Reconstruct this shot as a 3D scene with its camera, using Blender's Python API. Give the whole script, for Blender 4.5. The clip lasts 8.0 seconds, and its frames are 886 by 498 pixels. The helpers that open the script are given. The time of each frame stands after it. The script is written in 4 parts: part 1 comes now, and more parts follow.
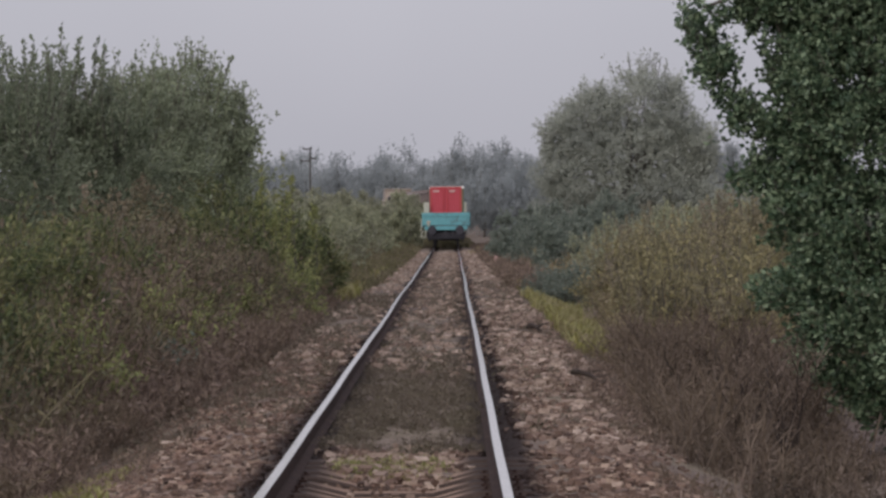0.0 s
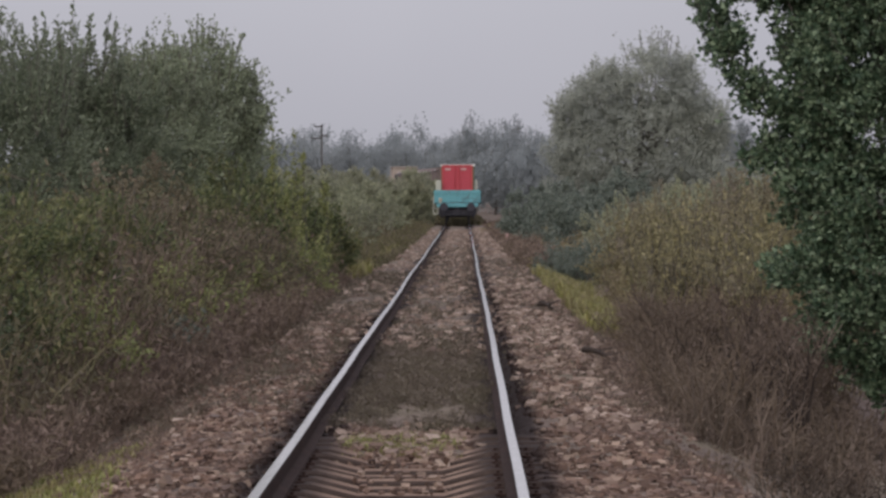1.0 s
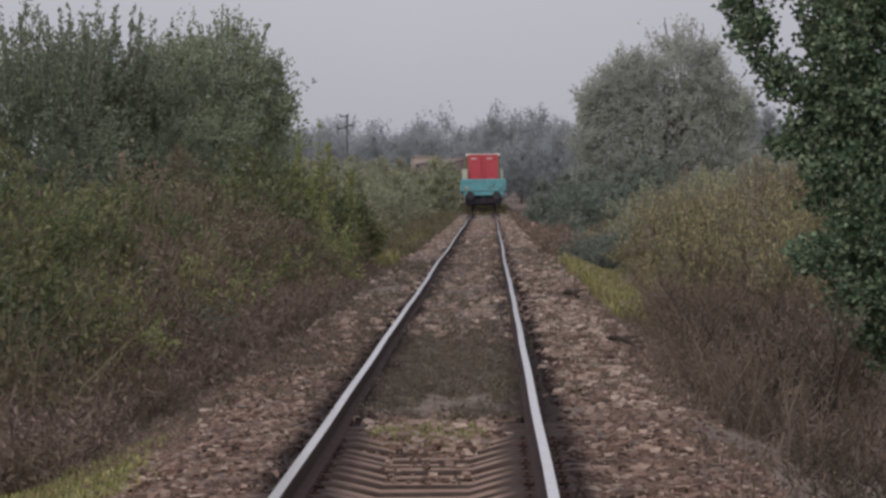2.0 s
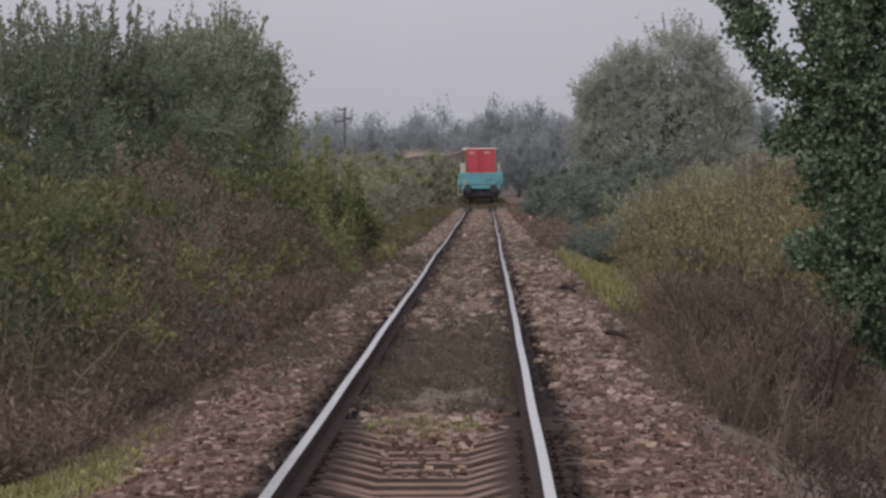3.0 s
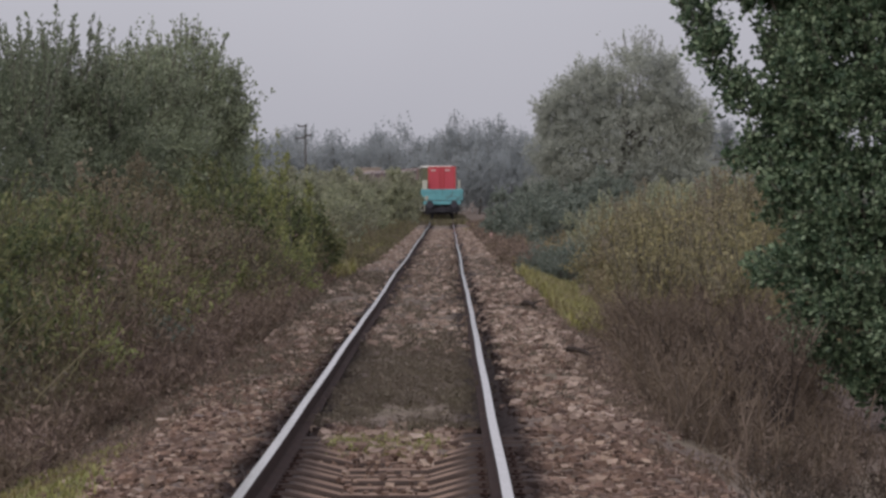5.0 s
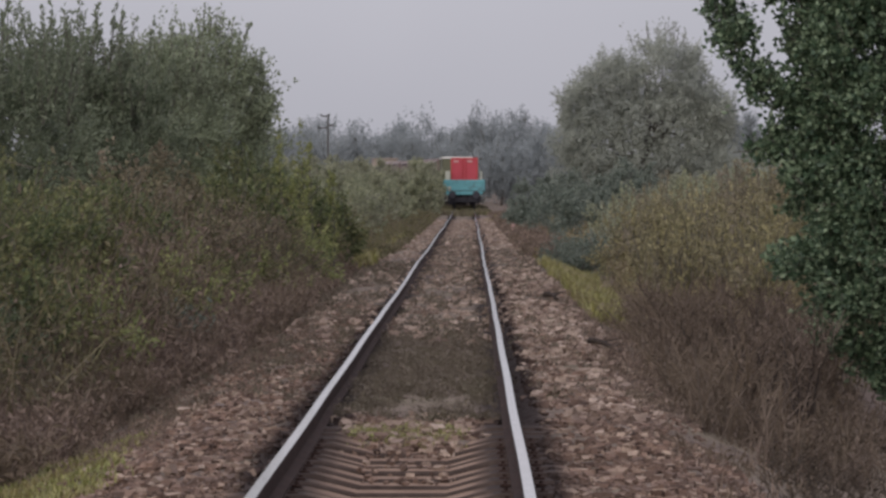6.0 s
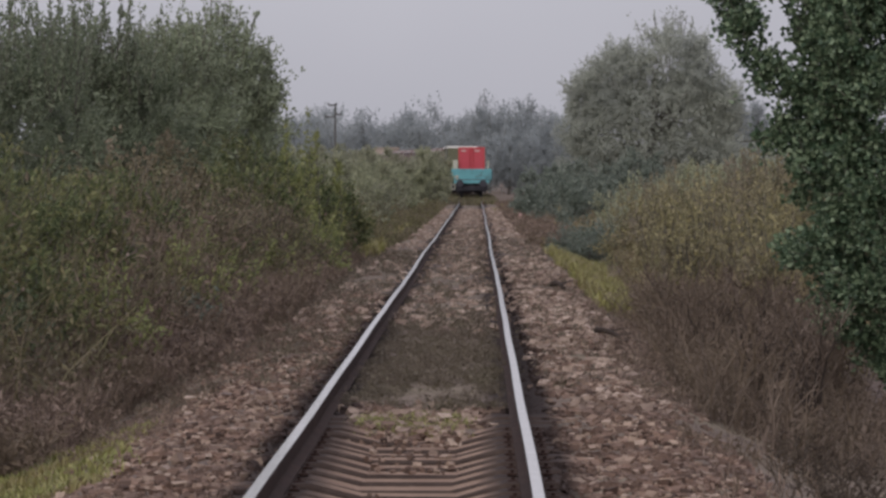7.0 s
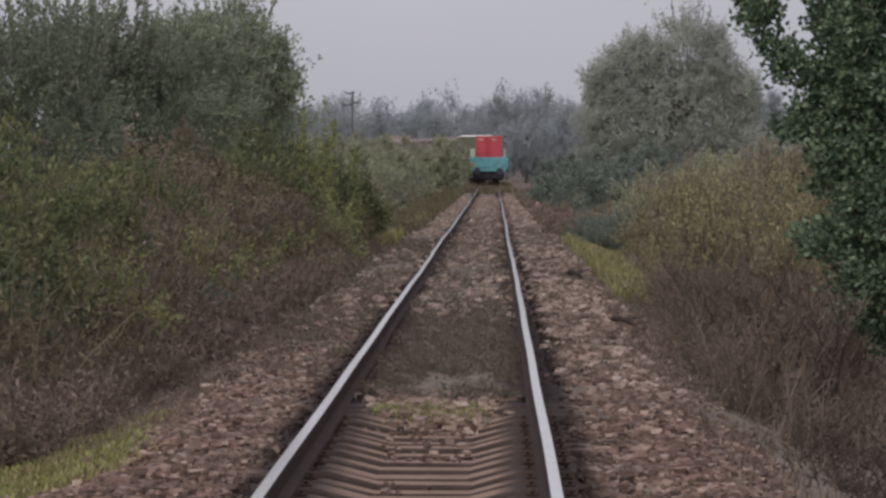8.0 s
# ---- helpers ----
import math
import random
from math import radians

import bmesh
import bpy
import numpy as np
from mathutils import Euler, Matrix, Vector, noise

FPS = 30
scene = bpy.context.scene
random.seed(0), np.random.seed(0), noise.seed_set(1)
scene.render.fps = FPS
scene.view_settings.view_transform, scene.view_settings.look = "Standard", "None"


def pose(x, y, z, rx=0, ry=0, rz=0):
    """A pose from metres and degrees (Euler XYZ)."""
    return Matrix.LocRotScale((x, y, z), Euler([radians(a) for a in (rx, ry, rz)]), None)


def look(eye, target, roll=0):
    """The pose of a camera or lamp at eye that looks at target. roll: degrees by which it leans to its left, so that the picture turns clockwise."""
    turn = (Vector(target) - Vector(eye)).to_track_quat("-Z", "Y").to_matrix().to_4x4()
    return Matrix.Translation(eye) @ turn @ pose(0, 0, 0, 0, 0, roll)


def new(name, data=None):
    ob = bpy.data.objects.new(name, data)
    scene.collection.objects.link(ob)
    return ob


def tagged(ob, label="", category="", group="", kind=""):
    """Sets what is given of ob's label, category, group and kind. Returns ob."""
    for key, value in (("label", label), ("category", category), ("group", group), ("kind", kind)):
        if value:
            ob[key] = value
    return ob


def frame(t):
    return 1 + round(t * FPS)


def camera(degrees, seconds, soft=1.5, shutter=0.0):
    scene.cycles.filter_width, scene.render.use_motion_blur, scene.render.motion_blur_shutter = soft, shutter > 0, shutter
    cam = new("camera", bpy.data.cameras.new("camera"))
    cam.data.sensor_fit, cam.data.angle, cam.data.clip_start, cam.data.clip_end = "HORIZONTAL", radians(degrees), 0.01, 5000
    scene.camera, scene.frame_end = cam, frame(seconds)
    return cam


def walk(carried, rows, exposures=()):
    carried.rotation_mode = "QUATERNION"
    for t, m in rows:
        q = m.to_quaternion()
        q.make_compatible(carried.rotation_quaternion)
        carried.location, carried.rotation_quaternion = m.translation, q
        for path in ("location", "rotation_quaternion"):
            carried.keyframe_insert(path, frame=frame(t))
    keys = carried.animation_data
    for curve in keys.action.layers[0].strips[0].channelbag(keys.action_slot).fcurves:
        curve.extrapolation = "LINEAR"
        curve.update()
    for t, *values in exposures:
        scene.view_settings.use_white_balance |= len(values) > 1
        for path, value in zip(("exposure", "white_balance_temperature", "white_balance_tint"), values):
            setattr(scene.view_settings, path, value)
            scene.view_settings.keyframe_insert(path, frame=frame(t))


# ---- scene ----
# A hand-held long lens above a single railway track: the eye stays, only its aim drifts.
cam = camera(12.7, 8.0, soft=2.8)
EYE = (0.43, 0.0, 1.85)
# seconds, yaw, pitch, lean
AIM = [
    (0.0, 0.140, -0.394, 0.51),
    (0.5, 0.104, -0.631, 0.49),
    (1.0, 0.302, -0.715, 0.44),
    (1.5, 0.565, -0.894, 0.91),
    (1.7, 0.671, -0.878, 0.91),
    (2.8, 0.513, -0.864, 0.51),
    (3.0, 0.635, -0.961, 0.51),
    (3.5, 0.447, -0.933, 0.57),
    (4.0, -0.008, -1.017, 0.56),
    (4.2, 0.016, -1.041, 0.56),
    (5.3, 0.143, -0.653, 0.45),
    (5.5, 0.321, -0.710, 0.45),
    (6.0, 0.391, -0.856, 0.18),
    (6.5, 0.380, -1.026, 0.08),
    (7.0, 0.494, -1.013, 0.11),
    (7.5, 0.616, -0.983, 0.04),
    (8.0, 0.740, -1.179, -0.00),
]
walk(cam, [(t, pose(*EYE, 90 + pitch, lean, yaw)) for t, yaw, pitch, lean in AIM])

# ---- light ----
# Flat overcast daylight: a dull sky over all, and a broad weak sun behind the cloud.
world = bpy.data.worlds.new("overcast")
scene.world = world
world.use_nodes = True
wn, wl = world.node_tree.nodes, world.node_tree.links
sky = wn.new("ShaderNodeTexSky")
sky.sky_type, sky.sun_disc = "NISHITA", False
sky.sun_elevation, sky.sun_rotation = radians(20), radians(198)
sky.dust_density = 4.0
dull = wn.new("ShaderNodeMixRGB")
dull.inputs[0].default_value = 0.94
dim = wn.new("ShaderNodeMixRGB")
dim.blend_type = "MULTIPLY"
dim.inputs[0].default_value = 1.0
dim.inputs[2].default_value = (0.1, 0.1, 0.1, 1)
cloud = wn.new("ShaderNodeTexNoise")
cloud.inputs["Scale"].default_value = 5.0
cloud.inputs["Detail"].default_value = 3.0
tone = wn.new("ShaderNodeValToRGB")
tone.color_ramp.elements[0].position, tone.color_ramp.elements[0].color = 0.3, (0.440, 0.438, 0.498, 1)
tone.color_ramp.elements[1].position, tone.color_ramp.elements[1].color = 0.72, (0.510, 0.505, 0.566, 1)
wl.new(sky.outputs[0], dim.inputs[1])
wl.new(dim.outputs[0], dull.inputs[1])
wl.new(cloud.outputs["Fac"], tone.inputs[0])
wl.new(tone.outputs[0], dull.inputs[2])
# an overcast sky is brighter overhead than at the horizon
where_up = wn.new("ShaderNodeTexCoord")
split = wn.new("ShaderNodeSeparateXYZ")
wl.new(where_up.outputs["Generated"], split.inputs[0])
above = wn.new("ShaderNodeMath")
above.operation, above.inputs[1].default_value = "MAXIMUM", 0.0
wl.new(split.outputs[2], above.inputs[0])
gain = wn.new("ShaderNodeMath")
gain.operation, gain.inputs[1].default_value, gain.inputs[2].default_value = "MULTIPLY_ADD", 2.0, 0.94
wl.new(above.outputs[0], gain.inputs[0])
zenith = wn.new("ShaderNodeVectorMath")
zenith.operation = "SCALE"
wl.new(dull.outputs[0], zenith.inputs[0])
wl.new(gain.outputs[0], zenith.inputs["Scale"])
wl.new(zenith.outputs[0], wn["Background"].inputs[0])
wn["Background"].inputs[1].default_value = 1.0

sun = new("sun", bpy.data.lights.new("sun", "SUN"))
sun.data.energy, sun.data.angle, sun.data.color = 1.5, radians(50), (1.0, 0.96, 0.90)
sun.matrix_world = look((0, 0, 50), (12, 36, 36.5))


# ---- materials ----
def ramp_into(nt, fac, cols, lo=0.0, hi=1.0):
    r = nt.nodes.new("ShaderNodeValToRGB")
    els = r.color_ramp.elements
    while len(els) < len(cols):
        els.new(0.5)
    for i, c in enumerate(cols):
        els[i].position = lo + (hi - lo) * i / (len(cols) - 1)
        els[i].color = (*c, 1)
    nt.links.new(fac, r.inputs[0])
    return r.outputs[0]


def base(name, rough=0.7, metal=0.0):
    m = bpy.data.materials.new(name)
    m.use_nodes = True
    nt = m.node_tree
    p = nt.nodes["Principled BSDF"]
    p.inputs["Roughness"].default_value, p.inputs["Metallic"].default_value = rough, metal
    return m, nt, p


def noise_tex(nt, scale, detail=4.0, rough=0.55):
    co = nt.nodes.new("ShaderNodeTexCoord")
    n = nt.nodes.new("ShaderNodeTexNoise")
    n.inputs["Scale"].default_value, n.inputs["Detail"].default_value, n.inputs["Roughness"].default_value = scale, detail, rough
    nt.links.new(co.outputs["Object"], n.inputs["Vector"])
    return n.outputs["Fac"]


def bumped(nt, p, fac, strength, dist=0.01):
    b = nt.nodes.new("ShaderNodeBump")
    b.inputs["Strength"].default_value, b.inputs["Distance"].default_value = strength, dist
    nt.links.new(fac, b.inputs["Height"])
    nt.links.new(b.outputs[0], p.inputs["Normal"])


def mixed(nt, fac, a, b):
    mx = nt.nodes.new("ShaderNodeMixRGB")
    if isinstance(fac, float):
        mx.inputs[0].default_value = fac
    else:
        nt.links.new(fac, mx.inputs[0])
    for i, c in ((1, a), (2, b)):
        if isinstance(c, tuple):
            mx.inputs[i].default_value = (*c, 1)
        else:
            nt.links.new(c, mx.inputs[i])
    return mx.outputs[0]


def foliage(name, cols, through_light=0.3, patch=None, rough=0.55, patch_scale=1.2):
    """Leaves that vary one from another, with broader patches of another tint; some light passes through."""
    m, nt, p = base(name, rough)
    geo = nt.nodes.new("ShaderNodeNewGeometry")
    col = ramp_into(nt, geo.outputs["Random Per Island"], cols)
    if patch:
        f = ramp_into(nt, noise_tex(nt, patch_scale, 3), [(0, 0, 0), (1, 1, 1)], 0.42, 0.62)
        col = mixed(nt, f, col, ramp_into(nt, geo.outputs["Random Per Island"], patch))
    nt.links.new(col, p.inputs["Base Color"])
    p.inputs["Specular IOR Level"].default_value = 0.3
    if through_light:
        tr = nt.nodes.new("ShaderNodeBsdfTranslucent")
        nt.links.new(col, tr.inputs[0])
        ms = nt.nodes.new("ShaderNodeMixShader")
        ms.inputs[0].default_value = through_light
        nt.links.new(p.outputs[0], ms.inputs[1])
        nt.links.new(tr.outputs[0], ms.inputs[2])
        nt.links.new(ms.outputs[0], nt.nodes["Material Output"].inputs[0])
    return m


def painted(name, col, rough=0.5, worn=(0.12, 0.07, 0.05), amount=0.62, scale=2.5):
    """Old paint with dirt and rust showing in patches."""
    m, nt, p = base(name, rough)
    fine = noise_tex(nt, scale * 9, 5)
    shade = ramp_into(nt, fine, [tuple(c * 0.8 for c in col), tuple(min(1, c * 1.12) for c in col)], 0.35, 0.65)
    f = ramp_into(nt, noise_tex(nt, scale, 6, 0.65), [(0, 0, 0), (1, 1, 1)], amount, amount + 0.1)
    nt.links.new(mixed(nt, f, shade, worn), p.inputs["Base Color"])
    bumped(nt, p, fine, 0.15)
    return m


def rough_stone(name, cols, scale=3.0, fine=40.0, by_island=False, bump=0.5, stained=False):
    m, nt, p = base(name, 0.9)
    p.inputs["Specular IOR Level"].default_value = 0.12
    if by_island:
        fac = nt.nodes.new("ShaderNodeNewGeometry").outputs["Random Per Island"]
        col = ramp_into(nt, fac, cols)
    else:
        col = ramp_into(nt, noise_tex(nt, scale, 6, 0.65), cols, 0.3, 0.7)
    n = noise_tex(nt, fine, 4)
    col = mixed(nt, ramp_into(nt, n, [(0, 0, 0), (0.45, 0.45, 0.45)], 0.35, 0.7), col, (0.07, 0.055, 0.05))
    if by_island:
        col = mixed(nt, ramp_into(nt, noise_tex(nt, 0.9, 5), [(0, 0, 0), (0.7, 0.7, 0.7)], 0.45, 0.62), col, (0.115, 0.08, 0.066))
    if stained:
        col = rail_stain(nt, col)
    nt.links.new(col, p.inputs["Base Color"])
    bumped(nt, p, n, bump)
    return m


def rail_stain(nt, col):
    """Rust and brake dust that darkens the bed along both rails, with a ragged edge."""
    co = nt.nodes.new("ShaderNodeTexCoord")
    sep = nt.nodes.new("ShaderNodeSeparateXYZ")
    nt.links.new(co.outputs["Object"], sep.inputs[0])
    value = sep.outputs[0]
    for op, other in (("ABSOLUTE", None), ("SUBTRACT", 0.76), ("ABSOLUTE", None)):
        mth = nt.nodes.new("ShaderNodeMath")
        mth.operation = op
        nt.links.new(value, mth.inputs[0])
        if other is not None:
            mth.inputs[1].default_value = other
        value = mth.outputs[0]
    ragged = nt.nodes.new("ShaderNodeMath")
    ragged.operation = "MULTIPLY_ADD"
    nt.links.new(noise_tex(nt, 4.0, 4), ragged.inputs[0])
    ragged.inputs[1].default_value = 0.22
    nt.links.new(value, ragged.inputs[2])
    f = ramp_into(nt, ragged.outputs[0], [(0.94, 0.94, 0.94), (0, 0, 0)], 0.30, 0.45)
    return mixed(nt, f, col, (0.026, 0.018, 0.017))


def ground_material():
    m, nt, p = base("soil", 0.95)
    p.inputs["Specular IOR Level"].default_value = 0.12
    big, mid, fine = noise_tex(nt, 0.35, 5), noise_tex(nt, 2.2, 6, 0.7), noise_tex(nt, 14.0, 5, 0.7)
    soil = ramp_into(nt, mid, [(0.05, 0.035, 0.03), (0.10, 0.072, 0.06), (0.18, 0.135, 0.118)], 0.3, 0.7)
    litter = ramp_into(nt, fine, [(0.08, 0.065, 0.045), (0.18, 0.145, 0.10)], 0.3, 0.7)
    col = mixed(nt, ramp_into(nt, big, [(0, 0, 0), (1, 1, 1)], 0.4, 0.62), soil, litter)
    vor = nt.nodes.new("ShaderNodeTexVoronoi")
    vor.inputs["Scale"].default_value = 13.0
    co = nt.nodes.new("ShaderNodeTexCoord")
    nt.links.new(co.outputs["Object"], vor.inputs["Vector"])
    col = mixed(nt, 0.28, col, ramp_into(nt, vor.outputs["Color"], [(0.06, 0.045, 0.038), (0.27, 0.215, 0.19)]))
    nt.links.new(rail_stain(nt, col), p.inputs["Base Color"])
    bumped(nt, p, vor.outputs["Distance"], 0.8, 0.04)
    return m


M_SOIL = ground_material()
M_STONE = rough_stone("ballast_stone", [(0.043, 0.026, 0.020), (0.095, 0.058, 0.043), (0.159, 0.101, 0.077), (0.215, 0.142, 0.109), (0.366, 0.277, 0.218)], fine=25, by_island=True, stained=True)
M_CONCRETE = rough_stone("sleeper_concrete", [(0.149, 0.093, 0.066), (0.216, 0.141, 0.102), (0.267, 0.182, 0.134)], 4.0, 60.0, stained=True)
# Pale stone near by; down the line its paleness stands in for haze.
M_PALE_AND_HAZED_STONE = rough_stone("pale_and_hazed_broken_stone", [(0.190, 0.136, 0.108), (0.279, 0.206, 0.167), (0.401, 0.313, 0.256)], fine=25, by_island=True)
# Sleeper sides: soil stain, darkened further with painted shade.
M_SHADED_STAINED = rough_stone("shaded_stained_sleeper_side", [(0.035, 0.024, 0.02), (0.06, 0.042, 0.036), (0.09, 0.065, 0.056)], 5.0, 50.0)
M_RUST = rough_stone("rail_rust", [(0.015, 0.008, 0.007), (0.028, 0.014, 0.012), (0.046, 0.023, 0.018)], 6.0, 50.0)
M_RAILHEAD, nt_, p_ = base("polished_rail_head", 0.11, 1.0)
nt_.links.new(ramp_into(nt_, noise_tex(nt_, 5.0, 4), [(0.76, 0.69, 0.65), (0.91, 0.84, 0.80)], 0.3, 0.7), p_.inputs["Base Color"])
M_BARK = rough_stone("bark", [(0.05, 0.045, 0.04), (0.10, 0.09, 0.08), (0.15, 0.14, 0.12)], 8.0, 30.0)
M_STEM = rough_stone("dark_bare_stem", [(0.022, 0.017, 0.015), (0.040, 0.031, 0.027), (0.062, 0.050, 0.044)], 8.0, 30.0)
M_TEAL = painted("teal_paint", (0.085, 0.270, 0.305), 0.55, (0.052, 0.115, 0.135), 0.52, 1.6)
M_RED = painted("red_paint", (0.40, 0.05, 0.072), 0.6, (0.30, 0.055, 0.07), 0.60)
M_REDFRAME = painted("red_frame_paint", (0.36, 0.03, 0.035), 0.5)
M_CREAM = painted("cream_paint", (0.34, 0.34, 0.29), 0.55)
M_WHITE = painted("white_paint", (0.78, 0.76, 0.74), 0.5, (0.4, 0.36, 0.33), 0.66)
# Olive picked so the container body passes for a bush from the camera.
M_DARKGREEN = painted("olive_green_paint", (0.085, 0.085, 0.05), 0.7)
M_ORANGE = painted("faded_orange_paint", (0.30, 0.245, 0.21), 0.6)
M_VAN = painted("brown_van_paint", (0.13, 0.09, 0.08), 0.6)
# Lifted, bluish black: distance haze put into the train's dark parts.
M_HAZED_BLACK = rough_stone("hazed_black_running_gear", [(0.024, 0.026, 0.036), (0.038, 0.040, 0.052), (0.056, 0.056, 0.066)], 6.0, 30.0)
M_POLE = rough_stone("weathered_pole", [(0.06, 0.06, 0.06), (0.12, 0.12, 0.12)], 5.0, 30.0)
M_PLATE = painted("pale_plate", (0.44, 0.27, 0.26), 0.5)

F_SHRUB = foliage("shrub_leaf", [(0.049, 0.065, 0.030), (0.094, 0.116, 0.053), (0.192, 0.215, 0.098)], 0.42, [(0.071, 0.076, 0.037), (0.139, 0.139, 0.065), (0.237, 0.228, 0.103)], 0.55, 1.6)
F_WILLOW = foliage("willow_leaf", [(0.121, 0.142, 0.087), (0.204, 0.234, 0.150), (0.308, 0.341, 0.228)], 0.42, [(0.146, 0.166, 0.112), (0.259, 0.284, 0.199)])
F_THICKET = foliage("thicket_leaf", [(0.089, 0.107, 0.067), (0.151, 0.177, 0.114), (0.228, 0.259, 0.175)], 0.42, [(0.107, 0.126, 0.085), (0.192, 0.215, 0.152)])
# Paler and greyer than the bush itself: haze worked into the leaf colour.
F_HAZED_OLIVEBUSH = foliage("hazed_olive_bush_leaf", [(0.162, 0.173, 0.115), (0.243, 0.254, 0.162), (0.343, 0.349, 0.228)], 0.42, [(0.181, 0.180, 0.134), (0.289, 0.283, 0.211)], 0.6, 0.6)
F_SHOOT = foliage("yellowing_shoot_leaf", [(0.126, 0.143, 0.058), (0.208, 0.227, 0.091), (0.303, 0.305, 0.130)], 0.4)
F_POPLAR = foliage("poplar_leaf", [(0.034, 0.059, 0.035), (0.064, 0.102, 0.059), (0.115, 0.160, 0.094), (0.262, 0.330, 0.212)], 0.26, None, 0.42)
# Pale grey leaf: distance haze painted into the colour of the round tree.
F_HAZEDTREE = foliage("hazed_tree_leaf", [(0.269, 0.280, 0.239), (0.315, 0.331, 0.286), (0.363, 0.379, 0.324)], 0.28, [(0.238, 0.251, 0.226), (0.321, 0.337, 0.299)], 0.75, 0.25)
# The same for the far woods: haze is in the leaf colour.
F_HAZEDFAR = foliage("hazed_wood_leaf", [(0.268, 0.288, 0.292), (0.299, 0.320, 0.326), (0.330, 0.353, 0.357)], 0.5)
# Lightened for distance haze, which is held in this leaf colour.
F_HAZED_DARKBUSH = foliage("hazed_elder_leaf", [(0.086, 0.107, 0.089), (0.141, 0.163, 0.134), (0.205, 0.228, 0.187)], 0.35)
F_DRY = foliage("dry_stalk", [(0.071, 0.049, 0.041), (0.133, 0.094, 0.077), (0.191, 0.138, 0.112), (0.287, 0.214, 0.176)], 0.2, [(0.082, 0.061, 0.043), (0.157, 0.118, 0.085)], 0.8, 0.8)
F_GREYDRY = foliage("grey_stem", [(0.057, 0.041, 0.033), (0.108, 0.080, 0.063), (0.170, 0.129, 0.104)], 0.12, [(0.071, 0.054, 0.039), (0.137, 0.101, 0.071)], 0.85)
# The grey stem colours scaled down: poplar shade painted into the weeds.
F_SHADEDDRY = foliage("shaded_dead_weed", [(0.030, 0.022, 0.017), (0.057, 0.042, 0.033), (0.089, 0.068, 0.055)], 0.12, [(0.037, 0.028, 0.020), (0.072, 0.053, 0.037)], 0.85)
F_OLIVE = foliage("olive_weed", [(0.057, 0.057, 0.027), (0.109, 0.102, 0.048), (0.181, 0.158, 0.079)], 0.25, [(0.086, 0.068, 0.052), (0.170, 0.136, 0.097)], 0.75, 0.9)
F_GOLDBUSH = foliage("olive_gold_bush_leaf", [(0.122, 0.113, 0.065), (0.221, 0.198, 0.108), (0.337, 0.294, 0.156)], 0.35, [(0.133, 0.115, 0.087), (0.249, 0.210, 0.161)], 0.7, 0.8)
F_BROWNBUSH = foliage("withered_bush_leaf", [(0.090, 0.069, 0.052), (0.162, 0.129, 0.094), (0.252, 0.204, 0.148)], 0.25, [(0.101, 0.092, 0.054), (0.190, 0.170, 0.099)], 0.75, 0.9)
# Very dark leaf: the shade of the verge is put into its colour.
F_SHADEBUSH = foliage("shaded_bush_leaf", [(0.030, 0.044, 0.024), (0.060, 0.080, 0.042), (0.105, 0.125, 0.066)], 0.3)
F_DRYGOLD = foliage("golden_stalk", [(0.108, 0.090, 0.048), (0.204, 0.172, 0.091), (0.312, 0.258, 0.139)], 0.25, [(0.132, 0.102, 0.072), (0.253, 0.200, 0.145)], 0.8, 0.9)
F_GRASS = foliage("yellow_green_grass", [(0.131, 0.130, 0.045), (0.220, 0.212, 0.070), (0.322, 0.294, 0.114)], 0.3, [(0.143, 0.117, 0.063), (0.250, 0.200, 0.114)])
F_GREENGRASS = foliage("green_grass", [(0.102, 0.108, 0.032), (0.183, 0.191, 0.060), (0.284, 0.271, 0.106)], 0.3, [(0.136, 0.111, 0.050), (0.244, 0.208, 0.090)])
F_LOW = foliage("low_plant", [(0.065, 0.05, 0.038), (0.115, 0.09, 0.07), (0.18, 0.145, 0.115)], 0.2, [(0.075, 0.062, 0.042), (0.13, 0.108, 0.075)], 0.7)


# ---- mesh helpers ----
rng = np.random.default_rng(7)


def part(name, bm, material, parent, label=""):
    me = bpy.data.meshes.new(name)
    bm.to_mesh(me)
    bm.free()
    me.materials.append(material)
    ob = new(name, me)
    ob.parent = parent
    return tagged(ob, label)


def raw(name, verts, faces, mats, parent=None, index=None, smooth=False):
    """A mesh object from arrays of vertices and of three- or four-cornered faces."""
    me = bpy.data.meshes.new(name)
    me.from_pydata(np.asarray(verts, float), [], np.asarray(faces, int))
    for m in mats:
        me.materials.append(m)
    if index is not None:
        me.polygons.foreach_set("material_index", np.asarray(index, np.int32))
    if smooth:
        me.polygons.foreach_set("use_smooth", np.ones(len(me.polygons), bool))
    me.update()
    ob = new(name, me)
    if parent:
        ob.parent = parent
    return ob


def add_box(bm, x0, x1, y0, y1, z0, z1, bevel=0.0):
    made = bmesh.ops.create_cube(bm, size=1)["verts"]
    for v in made:
        v.co = ((x0 + x1) / 2 + v.co.x * (x1 - x0), (y0 + y1) / 2 + v.co.y * (y1 - y0), (z0 + z1) / 2 + v.co.z * (z1 - z0))
    if bevel:
        bmesh.ops.bevel(bm, geom=list({e for v in made for e in v.link_edges}), offset=bevel, segments=2, affect="EDGES")
    return bm


def box(x0, x1, y0, y1, z0, z1, bevel=0.0):
    return add_box(bmesh.new(), x0, x1, y0, y1, z0, z1, bevel)


def cylinder(r, depth, m, sides=20, r2=None):
    bm = bmesh.new()
    bmesh.ops.create_cone(bm, cap_ends=True, segments=sides, radius1=r, radius2=r if r2 is None else r2, depth=depth, matrix=m)
    return bm


